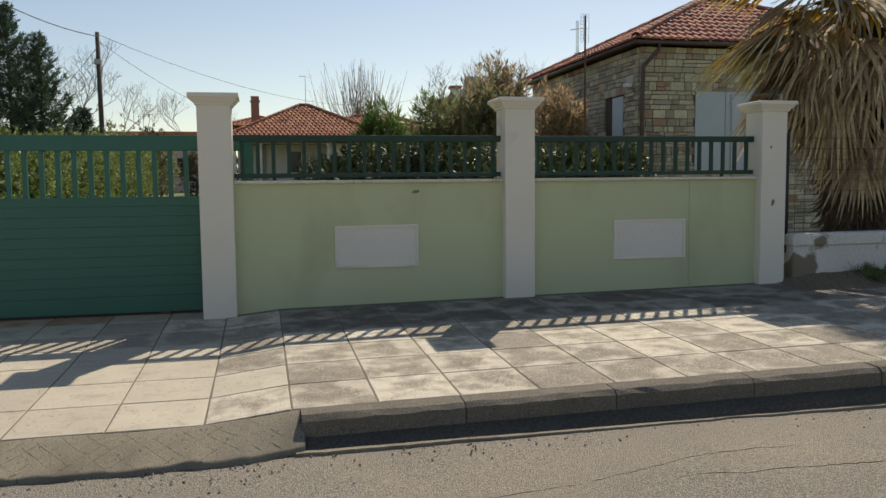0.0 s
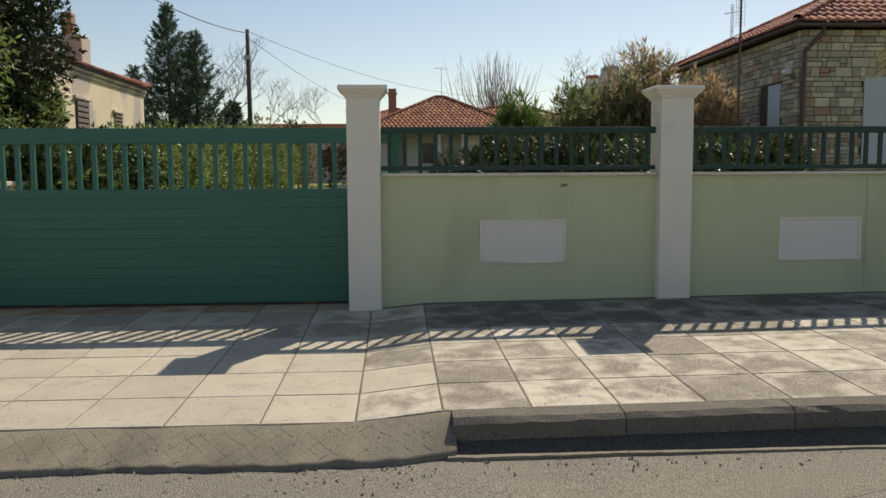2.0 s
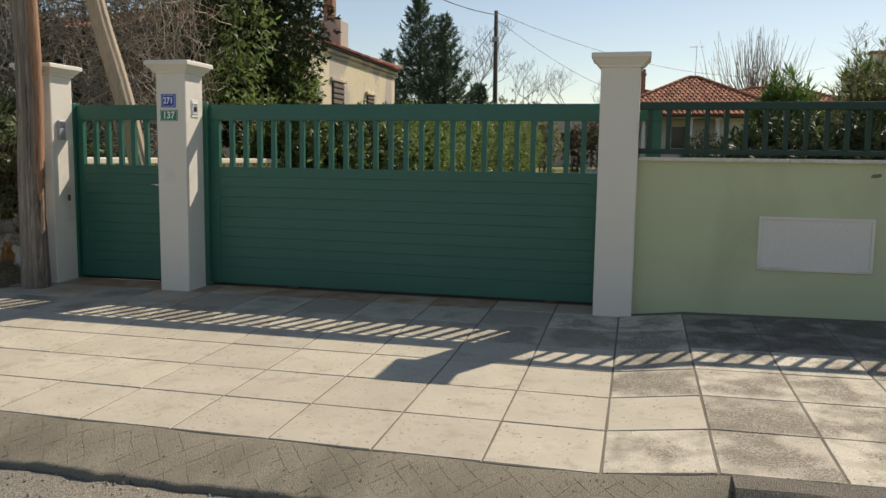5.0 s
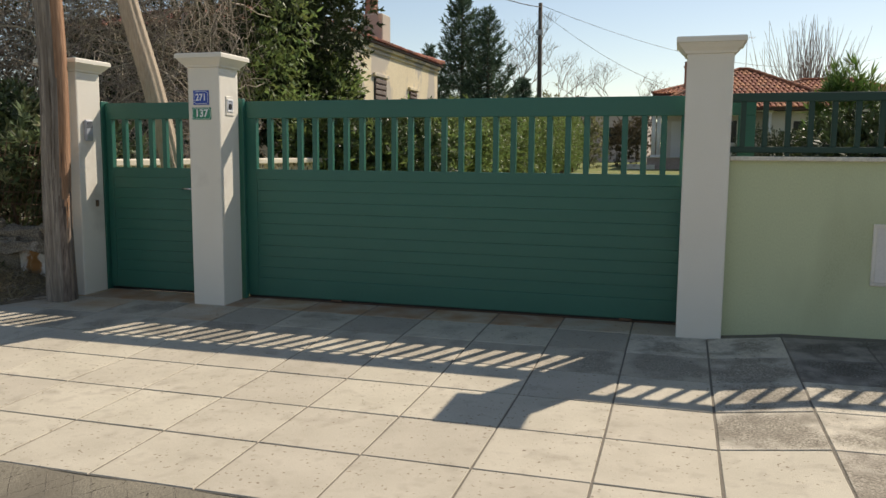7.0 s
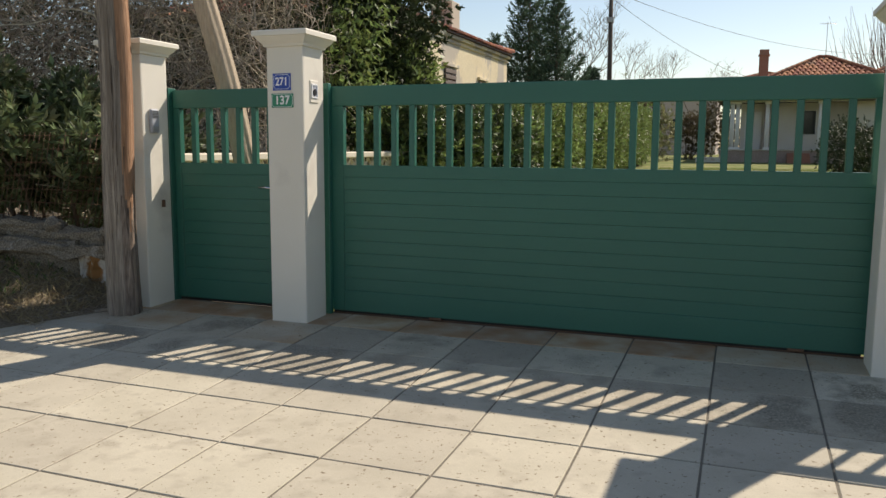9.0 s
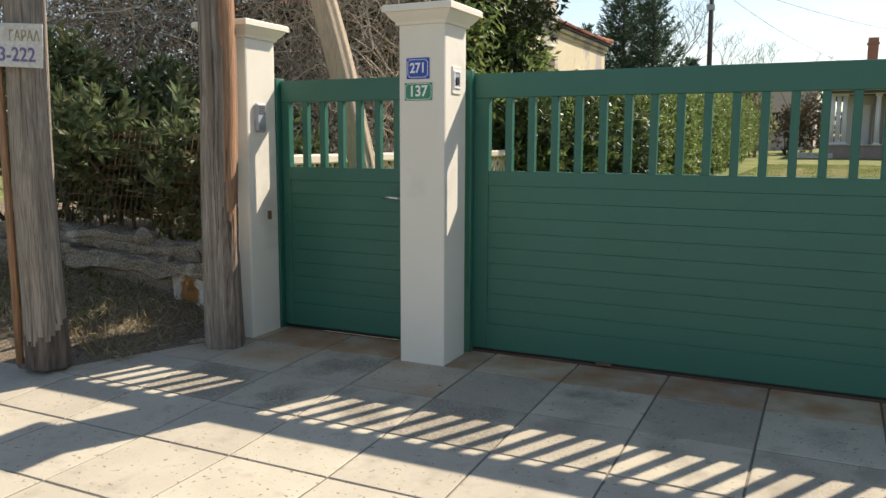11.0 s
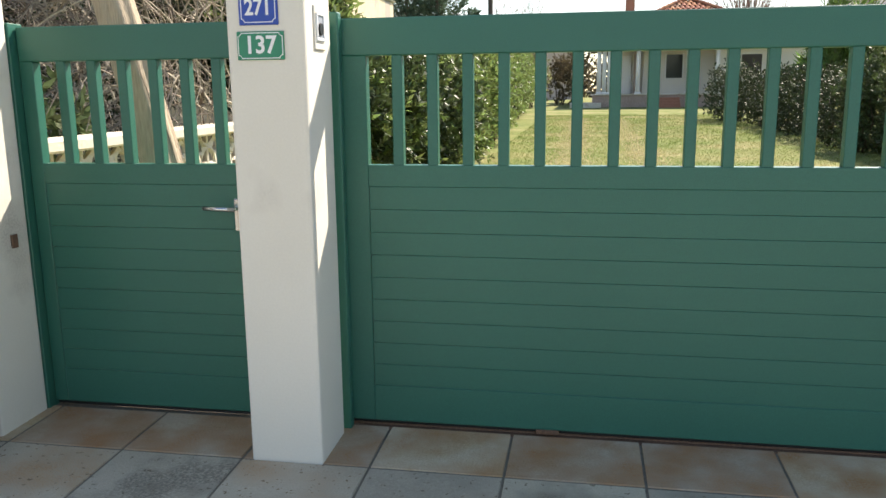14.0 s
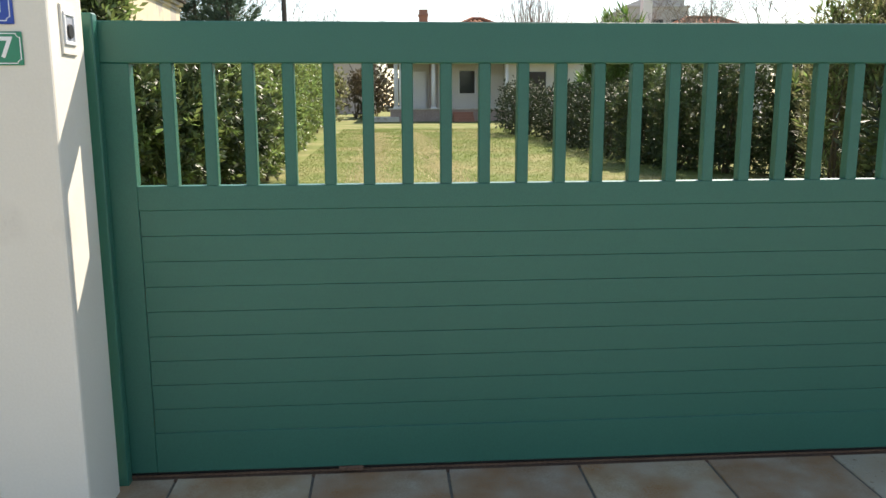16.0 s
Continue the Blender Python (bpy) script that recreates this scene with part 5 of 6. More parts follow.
# east neighbour's low wall, wire fence and palm
ew = thing("wall_east", (8.0, 0.1, 0.0), "low peeling whitewashed wall under a wire fence", "wall", kind="structure")
block("wall_body", 5.86, 12.0, 0.0, 0.22, -0.1, 0.50, M["whitewash"], ew, bevel=0.015)
block("wall_top", 5.84, 12.0, -0.03, 0.25, 0.47, 0.60, M["whitewash"], ew, bevel=0.02)
wire_fence("mesh_fence", 5.95, 11.9, 0.12, 0.60, 1.62, 0.11, 0.11, 0.0022, M["rusty"], "dark wire mesh fence on the whitewashed wall", ((5.86, 0.03, 0.0), (8.6, 0.025, 0.0)), M["black_plastic"])


def fan_palm():
    p = thing("fan_palm", (8.15, 1.9, 0.0), "fan palm with a skirt of drooping dead fronds", "palm")
    tb = Tubes()
    tb.add([(8.15, 1.9, -0.1), (8.13, 1.9, 1.5), (8.15, 1.9, 3.4)], 0.30, 0.24, 12, 0.25)
    tb.make("trunk", M["bark"], p)
    random.seed(77)

    def frond(origin, way, length, fan, mat, name, droop):
        verts, faces = [], []
        way = Vector(way).normalized()
        o = Vector(origin)
        stem_end = o + way * length * 0.5 + Vector((0, 0, -droop * 0.12))
        side = way.cross(Vector((0, 0, 1)))
        if side.length < 0.1:
            side = Vector((random.uniform(-1, 1), random.uniform(-1, 1), 0))
        side.normalize()
        up = side.cross(way)
        tbs = Tubes()
        tbs.add([o, o.lerp(stem_end, 0.5) + Vector((0, 0, 0.05)), stem_end], 0.016, 0.009, 4)
        verts += [tuple(q) for q in tbs.v]
        faces += tbs.f
        n = 26
        for k in range(n):
            a = (k / (n - 1) - 0.5) * fan
            dv = (way * math.cos(a) + side * math.sin(a)).normalized()
            ln = length * 0.58 * (1 - 0.25 * abs(a) / fan) * random.uniform(0.85, 1.1)
            sag = droop * random.uniform(0.7, 1.3)
            pts = []
            for s in (0.0, 0.35, 0.7, 1.0):
                q = stem_end + dv * ln * s + Vector((0, 0, -sag * ln * s * s * 0.8)) + up * 0.03 * math.sin(a * 9) * s
                pts.append(q)
            wv = side * math.cos(a) - way * math.sin(a)
            st = len(verts)
            for q, w in zip(pts, (0.012, 0.032, 0.020, 0.001)):
                verts.append(tuple(q + wv * w))
                verts.append(tuple(q - wv * w + up * w * 0.5))
            for s in range(3):
                faces.append((st + 2 * s, st + 2 * s + 1, st + 2 * s + 3, st + 2 * s + 2))
        raw(name, verts, faces, M[mat], p)

    for k in range(54):
        a = k * 2.39996
        z0 = random.uniform(2.85, 3.6)
        frond((8.15, 1.9, z0), (math.cos(a), math.sin(a), random.uniform(-0.9, 0.0)), random.uniform(1.25, 1.9), 2.3, "palm_dead", "dead_frond", random.uniform(0.55, 1.05))
    for k in range(24):
        a = k * 2.39996 + 1.1
        z0 = random.uniform(2.3, 3.2)
        frond((8.15 + 0.2 * math.cos(a), 1.9 + 0.2 * math.sin(a), z0), (math.cos(a), math.sin(a), random.uniform(-2.6, -0.9)), random.uniform(1.0, 1.5), 2.0, "palm_dead", "dead_frond", random.uniform(0.4, 0.8))
    n = 3200
    a, zz = rng.uniform(0, 6.283, n), rng.uniform(0.1, 3.3, n)
    pts = np.stack([8.15 + 0.29 * np.cos(a), 1.9 + 0.29 * np.sin(a), zz], 1)
    ways = np.stack([0.55 * np.cos(a), 0.55 * np.sin(a), -0.8 * np.ones(n)], 1) + rng.normal(size=(n, 3)) * 0.3
    tagged(leaf_mesh("trunk_fibre", pts, ways, 0.26, 0.030, M["bark"], p), kind="stuff")
    for k in range(26):
        a = k * 2.39996 + 0.5
        frond((8.15, 1.9, 3.5), (math.cos(a), math.sin(a), random.uniform(-0.35, 0.35)), random.uniform(1.7, 2.25), 2.4, ("palm_gold", "palm_dead", "palm_gold", "palm_green")[k % 4], "yellowing_frond", random.uniform(0.35, 0.7))
    for k in range(14):
        a = k * 2.39996 + 0.2
        frond((8.15, 1.9, 3.6), (math.cos(a), math.sin(a), random.uniform(0.5, 1.6)), random.uniform(1.4, 1.8), 2.4, "palm_green", "green_frond", 0.25)


fan_palm()


# ---- roofs ----
def tile_facet(tb_v, tb_f, p0, p1, q0, q1, tw, tl, lift=0.0):
    """Overlapping rounded tiles on the quad from the eave p0-p1 up to q0-q1."""
    p0, p1, q0, q1 = (Vector(v) for v in (p0, p1, q0, q1))
    eave = (p1 - p0).normalized()
    nrm = eave.cross((q0 + q1) / 2 - (p0 + p1) / 2).normalized()
    if nrm.z < 0:
        nrm.negate()
    upw = nrm.cross(eave).normalized()
    if upw.z < 0:
        upw.negate()
    h = ((q0 + q1) / 2 - p0).dot(upw)
    rows = max(1, int(h / tl))
    tl = h / rows
    for r in range(rows):
        k0 = (r + 0.3) / rows
        a, b = p0.lerp(q0, k0), p1.lerp(q1, k0)
        u0, u1 = (a - p0).dot(eave), (b - p0).dot(eave)
        n = int((u1 - u0) / tw)
        for c in range(n):
            u = u0 + (c + 0.5) * tw + random.uniform(-0.006, 0.006)
            base = p0 + eave * u + upw * (r * tl - 0.03) + nrm * (lift + random.uniform(0, 0.008))
            st = len(tb_v)
            for s, hh in ((0.0, 0.03), (tl * 1.12, 0.0)):
                for w, z in ((-0.5, 0.0), (-0.3, 0.045), (0.0, 0.062), (0.3, 0.045), (0.5, 0.0)):
                    tb_v.append(tuple(base + eave * w * tw * 0.98 + upw * s + nrm * (z * tw / 0.22 + hh)))
            for q in range(4):
                tb_f.append((st + q, st + q + 1, st + q + 6, st + q + 5))
            tb_f.append((st + 4, st + 3, st + 2, st + 1, st))


def ridge_tiles(tb_v, tb_f, a, b, r=0.10, length=0.4):
    a, b = Vector(a), Vector(b)
    d = (b - a).normalized()
    side = d.cross(Vector((0, 0, 1))).normalized()
    up = side.cross(d)
    n = max(1, int((b - a).length / length))
    for k in range(n):
        o = a.lerp(b, k / n)
        e = a.lerp(b, (k + 1.08) / n)
        st = len(tb_v)
        for q, rr in ((o, r * 1.08), (e, r * 0.95)):
            for s in range(6):
                an = math.pi * s / 5
                tb_v.append(tuple(q + side * math.cos(an) * rr + up * math.sin(an) * rr))
        for s in range(5):
            tb_f.append((st + s, st + s + 1, st + s + 7, st + s + 6))


def hip_roof(parent, x0, x1, y0, y1, ze, zr, mat, tw, tl, thick=0.12, ridge="x"):
    """A hipped roof with equal slopes, its rounded tiles in one part and its deck in another."""
    half = min(x1 - x0, y1 - y0) / 2
    if ridge == "x":
        r0, r1 = ((x0 + half), (y0 + y1) / 2, zr), ((x1 - half), (y0 + y1) / 2, zr)
        quads = [((x0, y0, ze), (x1, y0, ze), r0, r1), ((x1, y1, ze), (x0, y1, ze), r1, r0), ((x0, y1, ze), (x0, y0, ze), r0, r0), ((x1, y0, ze), (x1, y1, ze), r1, r1)]
    else:
        r0, r1 = ((x0 + x1) / 2, y0 + half, zr), ((x0 + x1) / 2, y1 - half, zr)
        quads = [((x0, y0, ze), (x1, y0, ze), r0, r0), ((x1, y1, ze), (x0, y1, ze), r1, r1), ((x0, y1, ze), (x0, y0, ze), r1, r0), ((x1, y0, ze), (x1, y1, ze), r0, r1)]
    v, f = [], []
    random.seed(6)
    for q in quads:
        tile_facet(v, f, *q, tw, tl)
    for c, r in (((x0, y0, ze), r0), ((x1, y0, ze), r1 if ridge == "x" else r0), ((x0, y1, ze), r0 if ridge == "x" else r1), ((x1, y1, ze), r1)):
        ridge_tiles(v, f, Vector(c) + Vector((0, 0, 0.05)), Vector(r) + Vector((0, 0, 0.05)), tw * 0.5, tl)
    ridge_tiles(v, f, Vector(r0) + Vector((0, 0, 0.05)), Vector(r1) + Vector((0, 0, 0.05)), tw * 0.5, tl)
    tagged(raw("roof_tiles", v, f, mat, parent), kind="stuff")
    bm = bmesh.new()
    low = [bm.verts.new((x, y, ze - thick)) for x, y in ((x0, y0), (x1, y0), (x1, y1), (x0, y1))]
    top = [bm.verts.new((x, y, ze)) for x, y in ((x0, y0), (x1, y0), (x1, y1), (x0, y1))]
    ra, rb = bm.verts.new(r0), bm.verts.new(r1)
    bm.faces.new(low[::-1])
    for i in range(4):
        bm.faces.new((low[i], low[(i + 1) % 4], top[(i + 1) % 4], top[i]))
    if ridge == "x":
        for fc in ((top[0], top[1], rb, ra), (top[2], top[3], ra, rb), (top[3], top[0], ra), (top[1], top[2], rb)):
            bm.faces.new(fc)
    else:
        for fc in ((top[0], top[1], ra), (top[2], top[3], rb), (top[3], top[0], ra, rb), (top[1], top[2], rb, ra)):
            bm.faces.new(fc)
    part("roof_deck", bm, M["wood_dark"], parent)


# ---- stone cottage to the east ----
STONE_BLOCK = None


def stone_cottage():
    h = thing("stone_cottage", (11.0, 10.6, 0.0), "rough stone cottage with red tiled hip roof", "house")
    X0h, X1h, Y0h, Y1h, ZE = 8.03, 15.0, 7.75, 14.2, 3.85
    bm = bmesh.new()
    box(bm, X0h, X1h, Y0h, Y1h, -0.1, ZE)
    part("wall_core", bm, M["mortar"], h)
    random.seed(41)
    bmb = bmesh.new()
    box(bmb, -0.5, 0.5, -0.5, 0.5, -0.5, 0.5)
    bmesh.ops.bevel(bmb, geom=list(bmb.edges), offset=0.05, segments=1, affect="EDGES")
    me = bpy.data.meshes.new("stone")
    bmb.to_mesh(me)
    bmb.free()
    me.materials.append(M["stone"])
    me_red = me.copy()
    me_red.materials[0] = M["stone_red"]
    joined_v, joined_f, red_v, red_f = [], [], [], []
    shape = [tuple(v.co) for v in me.vertices]
    shape_f = [tuple(p.vertices) for p in me.polygons]
    openings_f = [(9.2, 10.6, 1.35, 3.05), (11.8, 13.0, 1.35, 3.05)]
    openings_s = [(8.45, 9.4, 1.4, 2.95), (11.6, 12.5, 1.4, 2.95)]
    count = 0
    z = -0.1
    while z < ZE - 0.05:
        hh = random.choice((0.08, 0.10, 0.12, 0.15, 0.18))
        hh = min(hh, ZE - z)
        for side in ("front", "west"):
            a, end = (X0h - 0.03, X1h) if side == "front" else (Y0h + 0.02, Y1h)
            ops = openings_f if side == "front" else openings_s
            while a < end:
                w = random.choice((0.10, 0.15, 0.20, 0.26, 0.36)) * random.uniform(0.85, 1.15)
                w = min(w, end - a)
                zc, ac = z + hh / 2, a + w / 2
                hit = [o for o in ops if o[0] < a + w and a < o[1] and o[2] < zc < o[3]]
                if hit:
                    if a < hit[0][0] - 0.08:
                        w = hit[0][0] - a
                        ac = a + w / 2
                    else:
                        a = hit[0][1]
                        continue
                depth = 0.07 + random.uniform(0, 0.025)
                if side == "front":
                    c, sc = Vector((ac, Y0h - 0.02, zc)), Vector((w - 0.012, depth, hh - 0.012))
                else:
                    c, sc = Vector((X0h - 0.02, ac, zc)), Vector((depth, w - 0.012, hh - 0.012))
                near = side == "front" and zc > 1.2 and ac < 10.6
                pieces = [(c, sc)]
                if hh > 0.14 and random.random() < 0.4:
                    cut = random.uniform(0.35, 0.65)
                    lo, hi = sc.copy(), sc.copy()
                    lo.z, hi.z = hh * cut - 0.012, hh * (1 - cut) - 0.012
                    pieces = [(c + Vector((0, 0, hh * (cut - 1) / 2)), lo), (c + Vector((0, 0, hh * cut / 2)), hi)]
                for c, sc in pieces:
                    if near and count < 300:
                        ob = new("stone", me_red if random.random() < 0.09 else me)
                        ob.matrix_basis = Matrix.LocRotScale(c, None, sc)
                        attach(ob, h)
                        count += 1
                    else:
                        jv, jf = (red_v, red_f) if random.random() < 0.09 else (joined_v, joined_f)
                        st = len(jv)
                        jv.extend((c.x + p[0] * sc.x, c.y + p[1] * sc.y, c.z + p[2] * sc.z) for p in shape)
                        jf.extend(tuple(st + i for i in f) for f in shape_f)
                a += w
        z += hh
    tagged(raw("stonework", joined_v, joined_f, M["stone_joined"], h), kind="stuff")
    tagged(raw("reddish_stonework", red_v, red_f, M["stone_red"], h), kind="stuff")
    for (a, b, z0, z1) in openings_f:
        mid = (a + b) / 2
        for c, d in ((a + 0.02, mid - 0.006), (mid + 0.006, b - 0.02)):
            block("shutter", c, d, Y0h - 0.045, Y0h - 0.008, z0, z1, M["shutter"], h, "closed pale blue-grey shutter", 0.006)
    for (a, b, z0, z1) in openings_s:
        block("window_frame", X0h - 0.02, X0h - 0.004, a + 0.02, b - 0.02, z0, z1, M["wood_dark"], h, "", 0.004)
        block("shutter", X0h - 0.05, X0h - 0.022, a + 0.04, a + 0.55, z0, z1, M["shutter"], h, "pale blue-grey shutter", 0.006)
    hip_roof(h, X0h - 0.24, X1h + 0.24, Y0h - 0.24, Y1h + 0.24, 3.95, 5.55, M["roof_red"], 0.175, 0.32, 0.06)
    # gutters and downpipe
    tb = Tubes()
    tb.add([(X0h - 0.27, Y0h - 0.27, 3.90), (X1h + 0.4, Y0h - 0.27, 3.89)], 0.036, 0.036, 8)
    tb.add([(X0h - 0.27, Y0h - 0.27, 3.90), (X0h - 0.27, Y1h + 0.4, 3.89)], 0.036, 0.036, 8)
    tb.make("gutter", M["gutter"], h, "brown metal gutter")
    tb = Tubes()
    tb.add([(X0h + 0.25, Y0h - 0.27, 3.86), (X0h + 0.22, Y0h - 0.30, 3.75), (X0h - 0.02, Y0h - 0.12, 3.45), (X0h - 0.03, Y0h - 0.11, 2.9), (X0h - 0.03, Y0h - 0.11, 0.1)], 0.045, 0.045, 8)
    tb.make("downpipe", M["gutter"], h, "brown metal downpipe")
    return h


stone_cottage()
wl = thing("wall_lamp", (7.95, 8.0, 3.1), "small white floodlight on the stone wall", "lamp")
block("bracket", 7.93, 7.99, 7.98, 8.02, 3.08, 3.12, M["galv"], wl, bevel=0.004)
block("housing", 7.78, 7.93, 7.93, 8.07, 3.07, 3.16, M["sign_white"], wl, bevel=0.015)


def antenna(name, x, y, z0, z1, label, mat, boom, n, yaw, tilt_len=0.5):
    a = thing(name, (x, y, z0), label, "antenna", "roof antennas")
    tb = Tubes()
    tb.add([(x, y, z0), (x, y, z1)], 0.02, 0.016, 6)
    tb.make("mast", mat, a)
    c, s = math.cos(yaw), math.sin(yaw)
    tb = Tubes()
    tb.add([(x - c * boom / 2, y - s * boom / 2, z1 - 0.1), (x + c * boom / 2, y + s * boom / 2, z1 - 0.1)], 0.012, 0.012, 5)
    tb.make("boom", mat, a)
    tb = Tubes()
    for k in range(n):
        t = (k / (n - 1) - 0.5) * boom
        ln = tilt_len * (0.6 + 0.4 * k / (n - 1)) / 2
        for dz in (0.0, 0.06):
            tb.add([(x + c * t - s * ln, y + s * t + c * ln, z1 - 0.1 + dz), (x + c * t + s * ln, y + s * t - c * ln, z1 - 0.1 + dz)], 0.006, 0.006, 4)
    tb.make("elements", mat, a)


def grid_antenna(x, y, z0, z1):
    a = thing("roof_antenna", (x, y, z0), "rusty antenna mast with wire grid panels", "antenna", "roof antennas")
    tb = Tubes()
    tb.add([(x, y, z0), (x, y, z1)], 0.022, 0.018, 8)
    tb.make("mast", M["rusty"], a)
    for (cx, zb, zt, w) in ((x - 0.02, z1 - 0.5, z1 + 0.02, 0.16), (x - 0.17, z1 - 0.75, z1 - 0.12, 0.05)):
        tb = Tubes()
        for k in range(9):
            zz = zb + (zt - zb) * k / 8
            tb.add([(cx - w / 2, y - 0.03, zz), (cx + w / 2, y - 0.03, zz)], 0.004, 0.004, 4)
        for k in range(4):
            xx = cx - w / 2 + w * k / 3
            tb.add([(xx, y - 0.03, zb), (xx, y - 0.03, zt)], 0.004, 0.004, 4)
        tb.make("grid_panel", M["galv"], a)
    tb = Tubes()
    tb.add([(x - 0.30, y, z1 - 0.28), (x + 0.06, y, z1 - 0.22)], 0.008, 0.008, 5)
    tb.make("arm", M["galv"], a)
    tb = Tubes()
    tb.add([(x - 0.22, y, z1 - 0.72), (x + 0.02, y, z1 - 0.66)], 0.008, 0.008, 5)
    tb.make("arm", M["galv"], a)


grid_antenna(6.63, 7.3, 0.0, 4.32)
tb = Tubes()
tb.add([(5.50, 0.62, 0.0), (5.50, 0.62, 2.08), (6.12, 0.62, 2.09), (6.12, 0.62, 0.0)], 0.012, 0.012, 6)
tagged(tb.make("pipe_frame", M["galv"], None), "thin grey metal pipe frame behind the wall", "frame")


# ---- white house at the end of the lawn ----
def white_house():
    Y = 46.0
    h = thing("white_house", (4.0, Y + 5, 0.4), "single-storey off-white house with columned porch and red hip roof", "house")
    zf, ze = 1.12, 3.95
    g = lawn_z(Y)
    bm = bmesh.new()
    box(bm, 0.9, 11.5, Y + 2.2, Y + 11, g - 0.1, ze)
    part("wall", bm, M["house_wall"], h)
    block("wing_wall", 5.0, 11.5, Y + 0.6, Y + 2.3, g - 0.1, ze, M["house_wall"], h, bevel=0)
    block("porch_base", -2.1, 5.0, Y - 0.35, Y + 2.3, g - 0.1, zf, M["pink_stone"], h, "pinkish stone porch base", 0.02)
    block("porch_floor", -2.2, 5.05, Y - 0.45, Y + 2.3, zf - 0.06, zf + 0.01, M["coping"], h, "", 0.01)
    for k in range(4):
        block("step", 1.6, 2.8, Y - 0.45 - 0.3 * (k + 1), Y - 0.45 - 0.3 * k, g - 0.1, zf - 0.06 - 0.16 * (k + 1) + 0.02, M["brick_step"], h, "red brick step", 0.01)
    for xc in (-1.75, -1.45, -1.15, 0.48, 3.3, 4.9):
        tb = Tubes()
        tb.add([(xc, Y, zf), (xc, Y, ze - 0.1)], 0.13, 0.12, 14)
        tb.make("column", M["house_white"], h, "white round column")
        block("column_base", xc - 0.17, xc + 0.17, Y - 0.17, Y + 0.17, zf, zf + 0.12, M["house_white"], h, bevel=0.015)
        block("capital", xc - 0.17, xc + 0.17, Y - 0.17, Y + 0.17, ze - 0.2, ze - 0.08, M["house_white"], h, bevel=0.015)
    block("porch_beam", -2.0, 5.1, Y - 0.18, Y + 0.18, ze - 0.09, ze + 0.12, M["house_white"], h, bevel=0.02)
    block("window", 2.25, 3.2, Y + 2.14, Y + 2.2, 2.05, 3.42, M["dark_glass"], h, "dark shuttered window", 0.01)
    block("window_frame", 2.18, 2.25, Y + 2.1, Y + 2.2, 2.0, 3.48, M["house_white"], h, bevel=0.01)
    block("window_frame", 3.2, 3.27, Y + 2.1, Y + 2.2, 2.0, 3.48, M["house_white"], h, bevel=0.01)
    block("door", -0.75, 0.2, Y + 2.5, Y + 2.6, zf, 3.4, M["house_white"], h, "white panelled front door", 0.01)
    block("door_wall", -1.0, 0.9, Y + 2.6, Y + 2.8, g, ze, M["house_wall"], h, bevel=0)
    block("door_pier", 0.35, 0.7, Y + 2.0, Y + 2.2, zf, ze, M["pink_stone"], h, bevel=0.01)
    block("window", 6.3, 7.4, Y + 0.54, Y + 0.6, 2.0, 3.3, M["dark_glass"], h, "dark window", 0.01)
    hip_roof(h, -2.2, 9.4, Y - 0.8, Y + 10.2, ze + 0.1, 6.75, M["roof_tile"], 0.30, 0.45, 0.14)
    hip_roof(h, 2.5, 15.5, Y + 2.5, Y + 12.5, ze + 0.3, 6.25, M["roof_tile"], 0.30, 0.45, 0.14)
    block("chimney", -0.08, 0.50, Y + 6.0, Y + 6.5, 5.0, 7.55, M["brick"], h, "tall brick chimney", 0.02)
    block("chimney_cap", -0.14, 0.56, Y + 5.94, Y + 6.56, 7.15, 7.25, M["brick"], h, bevel=0.01)
    block("annex_wall", -0.4, 1.0, Y + 9, Y + 15, g, 5.6, M["house_wall"], h, bevel=0)
    hip_roof(h, -2.2, 3.2, Y + 8.5, Y + 15.5, 5.6, 6.5, M["roof_tile"], 0.30, 0.45, 0.14)
    # low slab beside the porch
    block("porch_slab", -3.4, -1.6, Y - 0.9, Y + 1.2, g - 0.1, g + 0.25, M["coping"], h, bevel=0.02)


white_house()
antenna("roof_antenna", 3.75, 51.0, 6.5, 8.95, "thin antenna on the white house roof", M["galv"], 0.9, 7, 0.15, 0.5)


